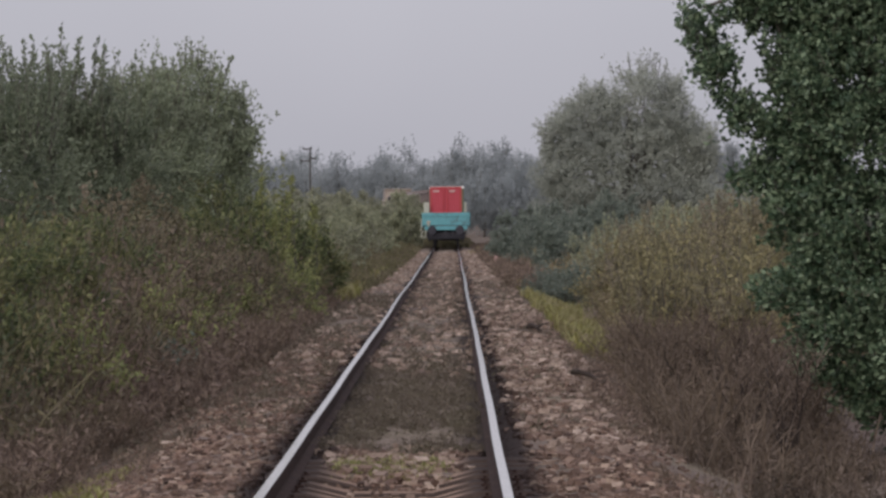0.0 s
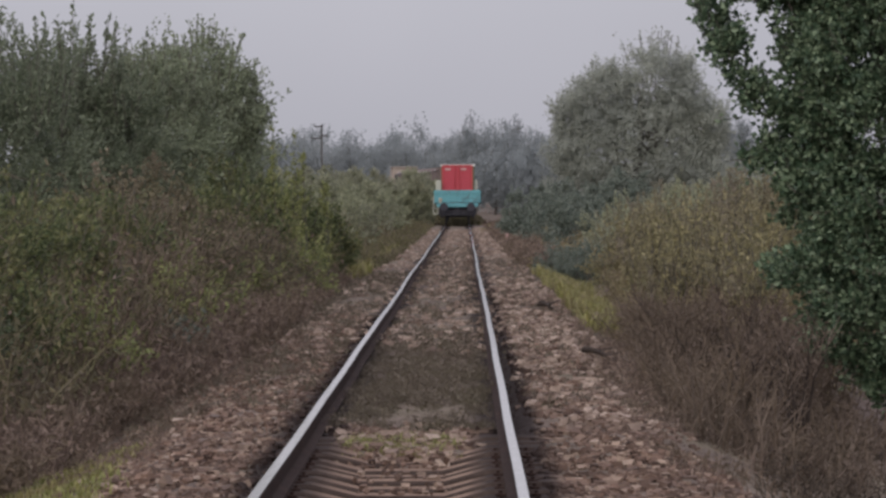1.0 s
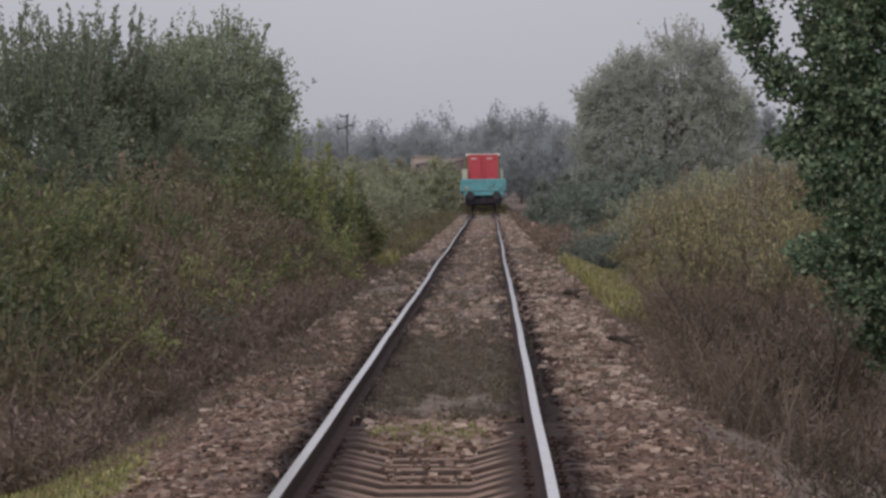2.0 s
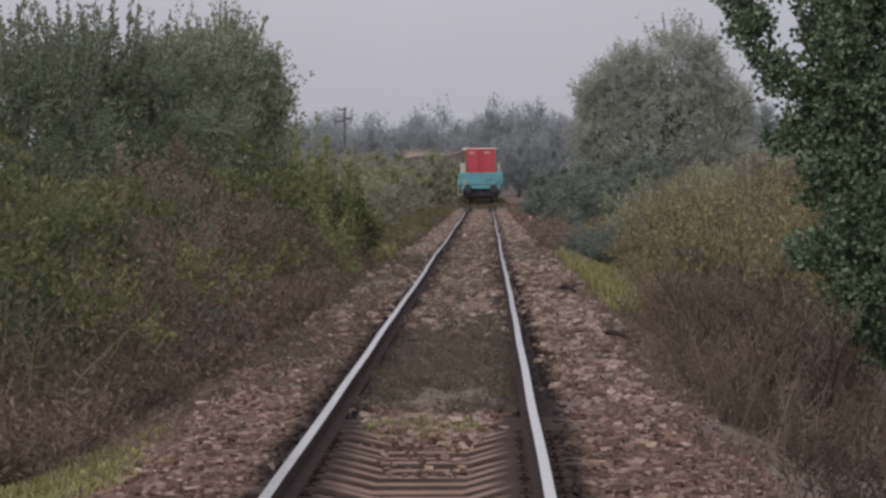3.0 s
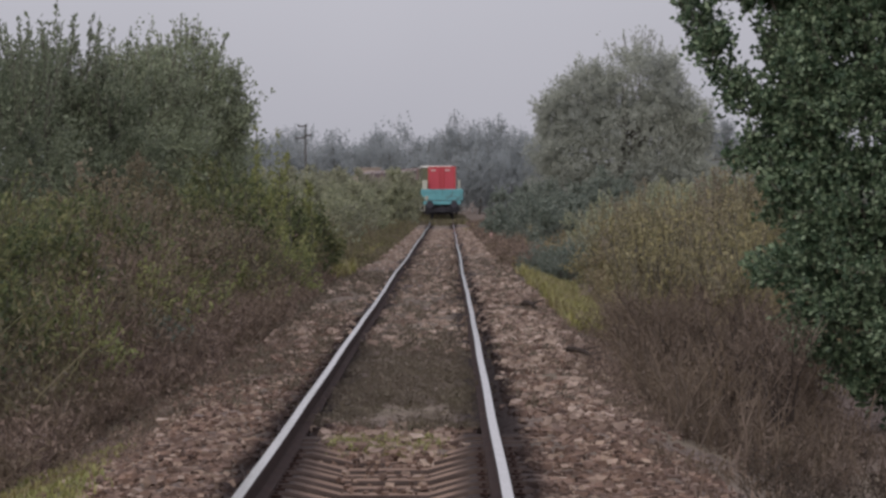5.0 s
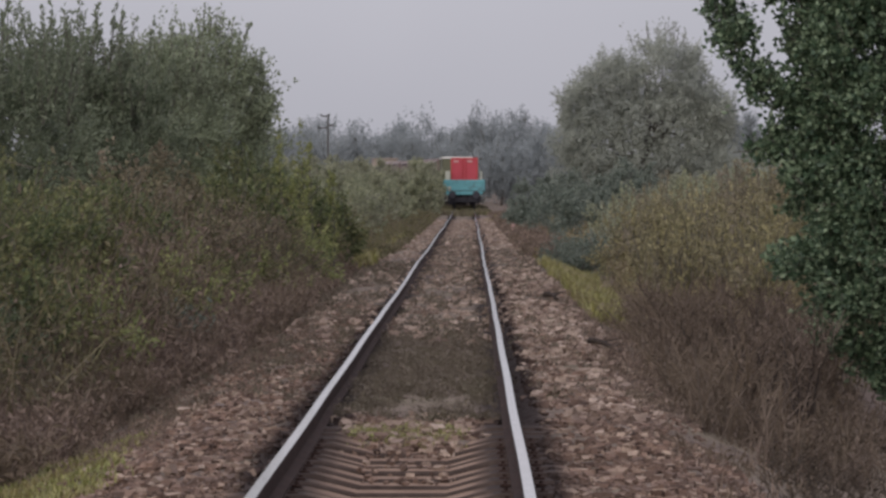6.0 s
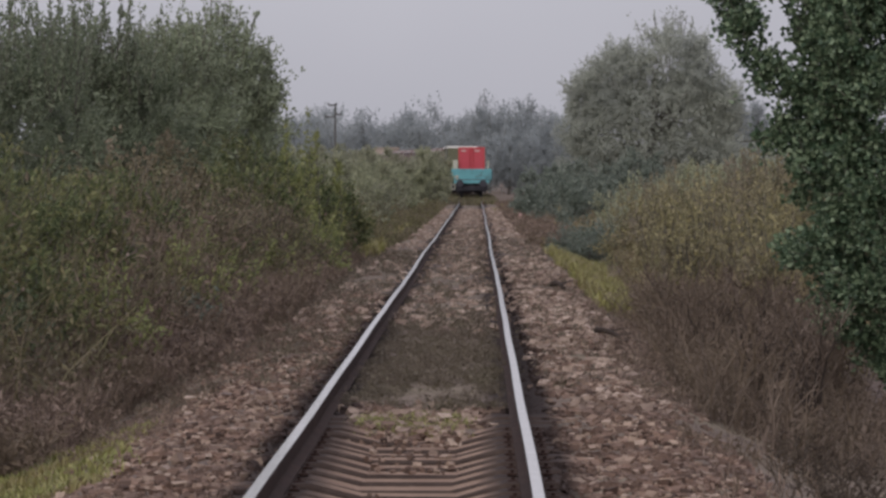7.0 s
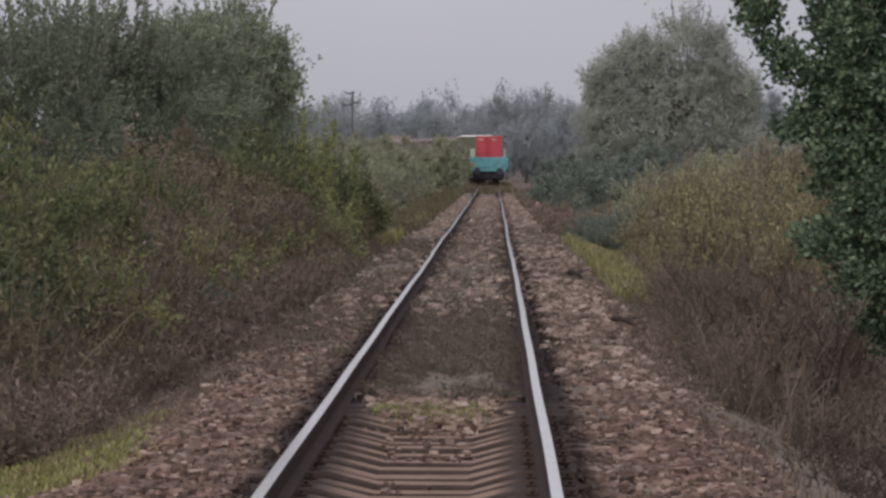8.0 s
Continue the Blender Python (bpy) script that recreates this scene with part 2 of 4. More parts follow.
def units(n):
    v = rng.normal(size=(n, 3))
    return v / np.linalg.norm(v, axis=1, keepdims=True)


def unit(v):
    return v / np.maximum(np.linalg.norm(v, axis=1, keepdims=True), 1e-9)


def leaf_quads(at, along, length, width):
    """One folded, pointed leaf at each place, growing in the direction along."""
    n = len(at)
    side = unit(np.cross(along, units(n)))
    up = np.cross(side, along)
    L, W = np.broadcast_to(length, n)[:, None], np.broadcast_to(width, n)[:, None]
    mid = at + along * L * 0.45
    v = np.stack([at, mid + side * W * 0.5 + up * W * 0.22, at + along * L - up * W * 0.15, mid - side * W * 0.5 + up * W * 0.22], 1)
    return v.reshape(-1, 3), np.arange(4 * n).reshape(-1, 4)


def tubes(paths, radii, sides=4):
    """Tapered tubes: paths (n, k, 3), radii (n, k)."""
    paths, radii = np.asarray(paths, float), np.asarray(radii, float)
    n, k, _ = paths.shape
    d = unit((paths[:, -1] - paths[:, 0]))
    ref = np.where(np.abs(d[:, 2:3]) > 0.9, np.array([[1.0, 0, 0]]), np.array([[0, 0, 1.0]]))
    a = unit(np.cross(d, ref))
    b = np.cross(d, a)
    ang = np.arange(sides) * 2 * np.pi / sides
    ring = a[:, None, :] * np.cos(ang)[None, :, None] + b[:, None, :] * np.sin(ang)[None, :, None]
    v = paths[:, :, None, :] + ring[:, None, :, :] * radii[:, :, None, None]
    i = np.arange(n)[:, None, None] * k * sides + np.arange(k - 1)[None, :, None] * sides
    j, j2 = np.arange(sides)[None, None, :], (np.arange(sides) + 1)[None, None, :] % sides
    f = np.stack([i + j, i + j2, i + j2 + sides, i + j + sides], -1).reshape(-1, 4)
    return v.reshape(-1, 3), f


def joined(pieces):
    vs, fs, n = [], [], 0
    for v, f in pieces:
        vs.append(v)
        fs.append(f + n)
        n += len(v)
    return np.concatenate(vs), np.concatenate(fs)


# ---- the lie of the land and the line ----
CURVE_AT, RADIUS, RAIL_TOP = 300.0, 1500.0, 0.20


def rise(y):
    return 0.0035 * np.clip(np.asarray(y, float) - 235.0, 0, 265.0)


def track_at(s):
    """The middle of the track s metres along it: x, y, rail-top height and heading in degrees."""
    s = float(s)
    if s <= CURVE_AT:
        return 0.0, s, RAIL_TOP + float(rise(s)), 0.0
    a = (s - CURVE_AT) / RADIUS
    y = CURVE_AT + RADIUS * math.sin(a)
    return -RADIUS * (1 - math.cos(a)), y, RAIL_TOP + float(rise(y)), math.degrees(a)


def line_x(y):
    """The track's middle at y."""
    d = np.clip(np.asarray(y, float) - CURVE_AT, 0, 400)
    return -d * d / (2 * RADIUS)


def ground_z(x, y):
    """Height of the ground: the ballast bed, its shoulders and the verge beside it."""
    x, y = np.asarray(x, float), np.asarray(y, float)
    a = np.abs(x - line_x(y))
    inner = np.clip((y - 27.6) / 1.2, 0, 1)
    bed = -0.15 + inner * 0.12
    bed = np.where(a > 0.92, np.maximum(bed, 0.035), bed)
    z = np.where(a < 1.65, bed, bed - (np.minimum(a, 3.3) - 1.65) * 0.33)
    z = z + 0.03 * np.sin(x * 2.1 + y * 0.7) * np.sin(y * 0.43) + 0.018 * np.sin(x * 6.3 + 1.0) * np.sin(y * 3.1)
    far = np.clip((a - 3.3) / 10, 0, 1)
    return z + rise(y) + far * 0.12 * np.sin(x * 0.3) * np.cos(y * 0.11)


def make_ground():
    xs = np.concatenate([[-3000, -1200, -500, -200, -90, -45, -24, -14], np.arange(-9, -3.6, 0.45), np.arange(-3.6, 3.61, 0.12), np.arange(4, 9.1, 0.45), [14, 24, 45, 90, 200, 500, 1200, 3000]])
    ys = np.concatenate([[-200, -60, -25], np.arange(-16, 16, 1.0), np.arange(16, 60, 0.2), np.arange(60, 130, 0.6), np.arange(130, 340, 3), np.arange(340, 560, 10), [600, 700, 850, 1100, 1600, 2500, 4500]])
    X, Y = np.meshgrid(xs, ys)
    Z = ground_z(X, Y)
    near = (np.abs(X) < 4) & (Y > -15) & (Y < 130)
    Z = Z + near * rng.normal(0, 0.012, X.shape)
    nx, ny = len(xs), len(ys)
    i = (np.arange(ny - 1)[:, None] * nx + np.arange(nx - 1)[None, :]).ravel()
    ob = raw("ground", np.stack([X, Y, Z], -1).reshape(-1, 3), np.stack([i, i + 1, i + nx + 1, i + nx], -1), [M_SOIL], smooth=True)
    tagged(ob, "brown soil and trodden ballast sloping to weedy verges", "ground", kind="structure")


make_ground()


def make_track():
    track = new("railway_track")
    tagged(track, "single railway track of worn steel rails on concrete sleepers", "railway track", kind="structure")
    prof = [(-0.07, -0.172), (0.07, -0.172), (0.07, -0.158), (0.012, -0.135), (0.010, -0.045), (0.033, -0.035), (0.034, -0.012), (0.031, -0.001), (-0.031, -0.001), (-0.034, -0.012), (-0.033, -0.035), (-0.010, -0.045), (-0.012, -0.135), (-0.07, -0.158)]
    shiny = {7}
    ss = np.concatenate([np.arange(-16, 120, 2.0), np.arange(120, 300, 5.0), np.arange(300, 560, 6.0)])
    for side in (-1, 1):
        v, f, idx = [], [], []
        for k, s in enumerate(ss):
            x, y, z, h = track_at(s)
            # old rails: slightly out of line and level
            x += side * 0.75 + 0.012 * math.sin(s * 0.11 + 1.3) * min(1, s / 90) + 0.003 * math.sin(s * 0.55 + side)
            z += 0.008 * math.sin(s * 0.17 + side)
            for px, pz in prof:
                v.append((x + px, y, z + pz))
        n = len(prof)
        for k in range(len(ss) - 1):
            for j in range(n):
                a, b = k * n + j, k * n + (j + 1) % n
                f.append((a, b, b + n, a + n))
                idx.append(1 if j in shiny else 0)
        tagged(raw("rail", v, f, [M_RUST, M_RAILHEAD], track, idx), "rusty steel rail with a bright worn head")
    # sleepers: thick under the rails, thinner in the middle
    xs = [-1.3, -1.22, -0.98, -0.58, -0.28, 0.28, 0.58, 0.98, 1.22, 1.3]
    tops = [-0.06, 0.0, 0.03, 0.03, -0.045, -0.045, 0.03, 0.03, 0.0, -0.06]
    meshes = []
    for kind in range(3):
        v, f = [], []
        for x, t in zip(xs, tops):
            w = 0.0 if kind == 0 else random.uniform(-0.006, 0.006)
            v += [(x, -0.15, -0.22), (x, -0.15 + w, t - 0.02), (x, -0.14, t + w), (x, 0.14, t + w), (x, 0.15, t - 0.02), (x, 0.15, -0.22)]
        for k in range(len(xs) - 1):
            for j in range(6):
                a, b = k * 6 + j, k * 6 + (j + 1) % 6
                f.append((a, a + 6, b + 6, b))
        me = bpy.data.meshes.new("sleeper")
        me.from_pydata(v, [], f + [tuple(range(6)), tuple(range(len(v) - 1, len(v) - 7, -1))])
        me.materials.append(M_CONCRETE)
        me.materials.append(M_SHADED_STAINED)
        # only the flat tops stay light; sides and bevels carry stain and painted shade
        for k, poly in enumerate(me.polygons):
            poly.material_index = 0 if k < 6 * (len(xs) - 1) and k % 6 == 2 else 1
        meshes.append(me)
    clip = bpy.data.meshes.new("rail_clip")
    bm = box(-0.035, 0.035, -0.05, 0.05, 0.0, 0.018, 0.006)
    bmesh.ops.create_cone(bm, cap_ends=True, segments=6, radius1=0.014, radius2=0.014, depth=0.03, matrix=Matrix.Translation((0, 0, 0.02)))
    bm.to_mesh(clip)
    bm.free()
    clip.materials.append(M_RUST)
    for i in range(-45, 23):
        y = 17.2 + i * 0.6 + random.uniform(-0.025, 0.025)
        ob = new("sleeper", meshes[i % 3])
        ob.parent = track
        ob.matrix_basis = pose(random.uniform(-0.02, 0.02), y, random.uniform(-0.008, 0.008), random.uniform(-1.5, 1.5), 0, random.uniform(-0.8, 0.8))
        if 4 < i < 20:
            for cx in (-0.86, -0.64, 0.64, 0.86):
                c = new("rail_clip", clip)
                c.parent = track
                c.matrix_basis = pose(cx, y, 0.028)


make_track()


# ---- the train, far down the line and drawing away ----
TRAIN = []  # things of the train, with how far ahead of its tail each stands


def wheel_pair(parent, y):
    axle = part("wheelset", cylinder(0.08, 1.5, pose(0, 0, 0, 0, 90, 0), 12), M_HAZED_BLACK, parent)
    for x in (-0.75, 0.75):
        bm = cylinder(0.46, 0.13, pose(x, 0, 0, 0, 90, 0), 28)
        bmesh.ops.create_cone(bm, cap_ends=True, segments=28, radius1=0.50, radius2=0.50, depth=0.035, matrix=pose(x * 0.93, 0, 0, 0, 90, 0))
        bmesh.ops.create_cone(bm, cap_ends=True, segments=16, radius1=0.16, radius2=0.12, depth=0.2, matrix=pose(x, 0, 0, 0, 90, 0))
        part("wheel", bm, M_HAZED_BLACK, axle)
    axle.location = (0, y, 0.46)
    return axle


def running_gear(w, length, material):
    """Frame, headstocks, buffers, couplings and wheels that every wagon has, and a dark box for underside shade."""
    part("underframe", add_box(box(-1.0, -0.85, 0.3, length - 0.3, 0.95, 1.2, 0.01), 0.85, 1.0, 0.3, length - 0.3, 0.95, 1.2, 0.01), M_HAZED_BLACK, w)
    for y0, y1, d in ((0.25, 0.45, -1), (length - 0.45, length - 0.25, 1)):
        part("headstock", box(-1.35, 1.35, y0, y1, 1.06, 1.32, 0.02), material, w)
        # dark box added to stand in for the shadow beneath the wagon
        part("underside_shade_box", box(-1.22, 1.22, y0 + 0.3 * (d < 0) - 0.3 * (d > 0), y1 + 0.3 * (d < 0) - 0.3 * (d > 0), 0.5, 0.94, 0.03), M_HAZED_BLACK, w)
        yb = y0 if d < 0 else y1
        for x in (-0.875, 0.875):
            b = part("buffer", cylinder(0.1, 0.4, pose(x, yb + d * 0.18, 1.06, 90, 0, 0)), M_HAZED_BLACK, w)
            part("buffer_head", cylinder(0.27, 0.05, pose(x, yb + d * 0.40, 1.06, 90, 0, 0), 24), M_HAZED_BLACK, b)
        hook = cylinder(0.05, 0.3, pose(0, yb + d * 0.15, 1.02, 90, 0, 0), 10)
        add_box(hook, -0.04, 0.04, yb + d * 0.30 - 0.04, yb + d * 0.30 + 0.04, 0.62, 1.06, 0.01)
        part("coupling", hook, M_HAZED_BLACK, w)
    axles = [wheel_pair(w, y) for y in (1.75, length - 1.75)]
    for y in (1.75, length - 1.75):
        for x in (-1.02, 1.02):
            part("axle_guard", add_box(box(x - 0.05, x + 0.05, y - 0.4, y + 0.4, 0.62, 1.0, 0.02), x - 0.09, x + 0.09, y - 0.14, y + 0.14, 0.34, 0.64, 0.03), M_HAZED_BLACK, w)
    return axles


def tail_wagon():
    L = 13.0
    w = new("flat_wagon")
    tagged(w, "teal painted flat wagon with black buffers at the train's tail", "railway wagon")
    axles = running_gear(w, L, M_TEAL)
    part("floor", box(-1.46, 1.46, 0.3, L - 0.3, 1.22, 1.34, 0.01), M_HAZED_BLACK, w)
    for y0, y1 in ((0.26, 0.36), (L - 0.36, L - 0.26)):
        e = part("end_wall", box(-1.48, 1.48, y0, y1, 1.36, 2.14, 0.015), M_TEAL, w)
        yy = y0 - 0.05 if y0 < 1 else y1
        part("top_rail", box(-1.5, 1.5, yy, yy + 0.06, 1.92, 2.16, 0.02), M_TEAL, e, "lighter weathered teal rail")
        for x in (-1.2, -0.45, 0.0, 0.45, 1.2):
            part("stanchion", box(x - 0.05, x + 0.05, yy, yy + 0.05, 1.36, 1.9, 0.01), M_TEAL, e)
    for x in (-1.48, 1.40):
        s = part("side_wall", box(x, x + 0.08, 0.4, L - 0.4, 1.36, 2.12, 0.01), M_TEAL, w)
        for k in range(7):
            y = 0.9 + k * 1.85
            xo = x - 0.05 if x < 0 else x + 0.08
            part("stanchion", box(xo, xo + 0.05, y, y + 0.1, 1.25, 2.12, 0.01), M_TEAL, s)
    # the pale step and grab rail at one corner, and corner posts above
    step = part("step_ladder", add_box(add_box(box(-1.58, -1.52, 0.28, 0.34, 0.62, 1.75, 0.01), -1.30, -1.24, 0.28, 0.34, 0.62, 1.3, 0.01), -1.58, -1.24, 0.24, 0.40, 0.60, 0.66, 0.01), M_CREAM, w, "cream painted step ladder")
    part("rung", box(-1.56, -1.26, 0.28, 0.33, 0.95, 1.0, 0.01), M_CREAM, step)
    part("corner_post", box(-1.40, -1.05, 0.50, 0.62, 2.1, 2.82, 0.02), M_CREAM, w, "pale weathered corner post")
    part("corner_post", box(1.18, 1.30, 0.50, 0.62, 2.1, 2.82, 0.02), M_CREAM, w, "pale weathered corner post")
    part("tail_lamp", add_box(box(-1.22, -0.98, 0.16, 0.28, 1.42, 1.66, 0.03), -1.14, -1.06, 0.2, 0.3, 1.30, 1.44), M_CREAM, w, "small cream marker plate")
    part("brake_pipe", cylinder(0.03, 0.5, pose(0.4, 0.1, 0.8, 18, 0, 0), 10), M_HAZED_BLACK, w)
    return w, axles


def red_container():
    c = new("freight_container")
    tagged(c, "red corrugated steel container loaded on the teal wagon", "container")
    y0, y1, z0, z1, h = 1.0, 7.0, 1.34, 3.80, 1.0
    bm = bmesh.new()
    # corrugated walls as one closed shell
    n = 13
    pts = []
    for i in range(n * 4 + 1):
        x = -h + 0.06 + (2 * h - 0.12) * i / (n * 4)
        pts.append((x, y0 + (0.02 if i % 4 < 2 else 0.055)))
    pts += [(h - 0.05, y1 - 0.03), (-h + 0.05, y1 - 0.03)]
    lo = [bm.verts.new((x, y, z0 + 0.1)) for x, y in pts]
    hi = [bm.verts.new((x, y, z1 - 0.06)) for x, y in pts]
    for i in range(len(pts)):
        j = (i + 1) % len(pts)
        bm.faces.new((lo[i], lo[j], hi[j], hi[i]))
    bm.faces.new(hi)
    part("shell", bm, M_RED, c)
    for x in (-h, h - 0.11):
        for y in (y0, y1 - 0.11):
            part("corner_post", box(x, x + 0.11, y, y + 0.11, z0, z1, 0.012), M_REDFRAME, c, "darker red corner post")
    for y in (y0 + 0.002, y1 - 0.102):
        part("top_rail", box(-h + 0.11, h - 0.11, y, y + 0.1, z1 - 0.10, z1 - 0.002, 0.01), M_REDFRAME, c)
        part("bottom_rail", box(-h + 0.11, h - 0.11, y, y + 0.1, z0 + 0.002, z0 + 0.14, 0.01), M_REDFRAME, c)
    for x in (-h + 0.002, h - 0.102):
        part("top_rail", box(x, x + 0.1, y0 + 0.11, y1 - 0.11, z1 - 0.10, z1 - 0.002, 0.01), M_REDFRAME, c)
        part("bottom_rail", box(x, x + 0.1, y0 + 0.11, y1 - 0.11, z0 + 0.002, z0 + 0.14, 0.01), M_REDFRAME, c)
    for x in (-0.62, 0.40):
        part("marking_plate", box(x - 0.17, x + 0.2, y0 - 0.015, y0 + 0.015, z1 - 0.34, z1 - 0.22, 0.004), M_PLATE, c, "pale marking plate")
    for x in (-0.12, 0.12):
        part("locking_bar", cylinder(0.025, 2.1, pose(x, y0 - 0.02, (z0 + z1) / 2), 10), M_REDFRAME, c)
    return c


def covered_wagon(material, roof, top, label):
    L = 14.0
    w = new("covered_wagon")
    tagged(w, label, "railway wagon")
    axles = running_gear(w, L, M_HAZED_BLACK)
    b = part("body", box(-1.38, 1.38, 0.3, L - 0.3, 1.2, top - 0.42, 0.02), material, w)
    bm = bmesh.new()
    prof = [(-1.46 * math.cos(a), (top - 0.42) + 0.42 * math.sin(a)) for a in np.linspace(0, math.pi, 13)]
    ends = [[bm.verts.new((x, y, z)) for x, z in prof] for y in (0.22, L - 0.22)]
    for i in range(12):
        bm.faces.new((ends[0][i], ends[0][i + 1], ends[1][i + 1], ends[1][i]))
    bm.faces.new(ends[0][::-1])
    bm.faces.new(ends[1])
    bm.faces.new((ends[0][0], ends[1][0], ends[1][12], ends[0][12]))
    part("roof", bm, roof, w)
    for x in (-1.43, 1.38):
        d = part("sliding_door", box(x, x + 0.05, L / 2 - 1.5, L / 2 + 1.5, 1.3, top - 0.5, 0.01), material, w)
        part("door_rail", box(x - 0.01, x + 0.06, L / 2 - 3, L / 2 + 3, top - 0.5, top - 0.43), M_HAZED_BLACK, d)
    for x in (-1.0, -0.33, 0.33, 1.0):
        part("end_rib", box(x - 0.04, x + 0.04, 0.24, 0.3, 1.25, top - 0.45, 0.01), material, b)
    return w, axles


def white_container():
    c = new("freight_container")
    tagged(c, "olive green container with a white roof on an open wagon", "container")
    part("shell", box(-1.22, 1.22, 0.8, 13.0, 1.32, 3.95, 0.02), M_DARKGREEN, c)
    part("roof", box(-1.34, 1.34, 0.7, 13.1, 3.96, 4.08, 0.03), M_WHITE, c, "white flat roof")
    for x in (-1.29, 1.19):
        for y in (0.76, 12.9):
            part("corner_post", box(x, x + 0.1, y, y + 0.12, 1.32, 3.95, 0.01), M_DARKGREEN, c)
    return c


def low_wagon():
    L = 14.0
    w = new("open_wagon")
    tagged(w, "brown open wagon with low steel sides behind the teal wagon", "railway wagon")
    axles = running_gear(w, L, M_HAZED_BLACK)
    part("floor", box(-1.4, 1.4, 0.3, L - 0.3, 1.2, 1.32), M_VAN, w)
    for x in (-1.42, 1.36):
        part("side_wall", box(x, x + 0.06, 0.3, L - 0.3, 1.32, 2.1, 0.01), M_VAN, w)
    for y in (0.26, L - 0.32):
        part("end_wall", box(-1.36, 1.36, y, y + 0.06, 1.32, 2.1, 0.01), M_VAN, w)
    return w, axles


def locomotive():
    L = 14.0
    w = new("diesel_locomotive")
    tagged(w, "pale orange diesel locomotive at the head of the train", "locomotive")
    axles = running_gear(w, L, M_HAZED_BLACK)
    part("hood", box(-1.1, 1.1, 4.4, L - 0.5, 1.3, 3.5, 0.12), M_ORANGE, w)
    part("walkway", box(-1.45, 1.45, 0.3, L - 0.3, 1.2, 1.34, 0.02), M_HAZED_BLACK, w)
    cab = part("cab", box(-1.42, 1.42, 0.9, 4.2, 1.34, 4.45, 0.14), M_ORANGE, w)
    part("cab_roof", box(-1.46, 1.46, 0.8, 4.3, 4.4, 4.55, 0.05), M_ORANGE, cab)
    for x in (-0.7, 0.7):
        part("cab_window", box(x - 0.45, x + 0.45, 0.86, 0.91, 2.9, 3.7, 0.02), M_HAZED_BLACK, cab)
    part("exhaust", cylinder(0.14, 0.5, pose(0, 8.0, 3.7), 14), M_HAZED_BLACK, w)
    return w, axles


def make_train():
    w, ax = tail_wagon()
    TRAIN.append((w, 0.0, ax))
    TRAIN.append((red_container(), 0.0, []))
    ahead = 14.2
    for k in range(2):
        w, ax = low_wagon()
        TRAIN.append((w, ahead, ax))
        ahead += 14.6
    w, ax = low_wagon()
    ahead += 8
    TRAIN.append((w, ahead, ax))
    TRAIN.append((white_container(), ahead, []))
    ahead += 14.8
    for k in range(7):
        w, ax = covered_wagon(M_VAN, M_VAN, 4.15, "brown covered goods wagon with a dark roof")
        TRAIN.append((tagged(w, group="brown covered wagons"), ahead, ax))
        ahead += 14.8
    w, ax = locomotive()
    TRAIN.append((w, ahead + 5, ax))


make_train()


# ---- plants ----
def branchy(blobs, n_limb, trunk_r, height):
    """Trunk and limbs that reach into the crown's masses; the tree's foot is at the origin."""
    blobs = np.asarray(blobs, float)
    k = 6
    top = np.array([blobs[:, 0].mean(), blobs[:, 1].mean(), height * 0.8])
    t = np.linspace(0, 1, k)[:, None]
    bend = np.stack([np.sin(t[:, 0] * 3) * 0.02 * height, np.cos(t[:, 0] * 2.2) * 0.02 * height, 0 * t[:, 0]], 1)
    trunk = t * top + bend - bend[0] - np.array([0, 0, 0.15]) * (1 - t)
    tv = tubes([trunk], [np.linspace(trunk_r, trunk_r * 0.25, k)], 8)
    paths, rads = [], []
    for i in range(n_limb):
        b = blobs[i % len(blobs)]
        end = b[:3] + units(1)[0] * b[3:6] * rng.uniform(0.5, 0.95)
        f = rng.uniform(0.12, 0.75)
        s = trunk[0] + (trunk[-1] - trunk[0]) * f
        end[2] = max(end[2], s[2] + 0.1)
        q = np.linspace(0, 1, 5)[:, None]
        mid = s + (end - s) * q + np.array([0, 0, 1.0]) * (np.sin(q * np.pi) * -0.06 * np.linalg.norm(end - s)) + rng.normal(0, 0.02, (5, 3)) * np.linalg.norm(end - s) * (q > 0)
        paths.append(mid)
        rads.append(np.linspace(trunk_r * 0.42 * (1 - f * 0.5), trunk_r * 0.05 + 0.003, 5))
    return tv, [tubes([a], [b], 5) for a, b in zip(paths, rads)]


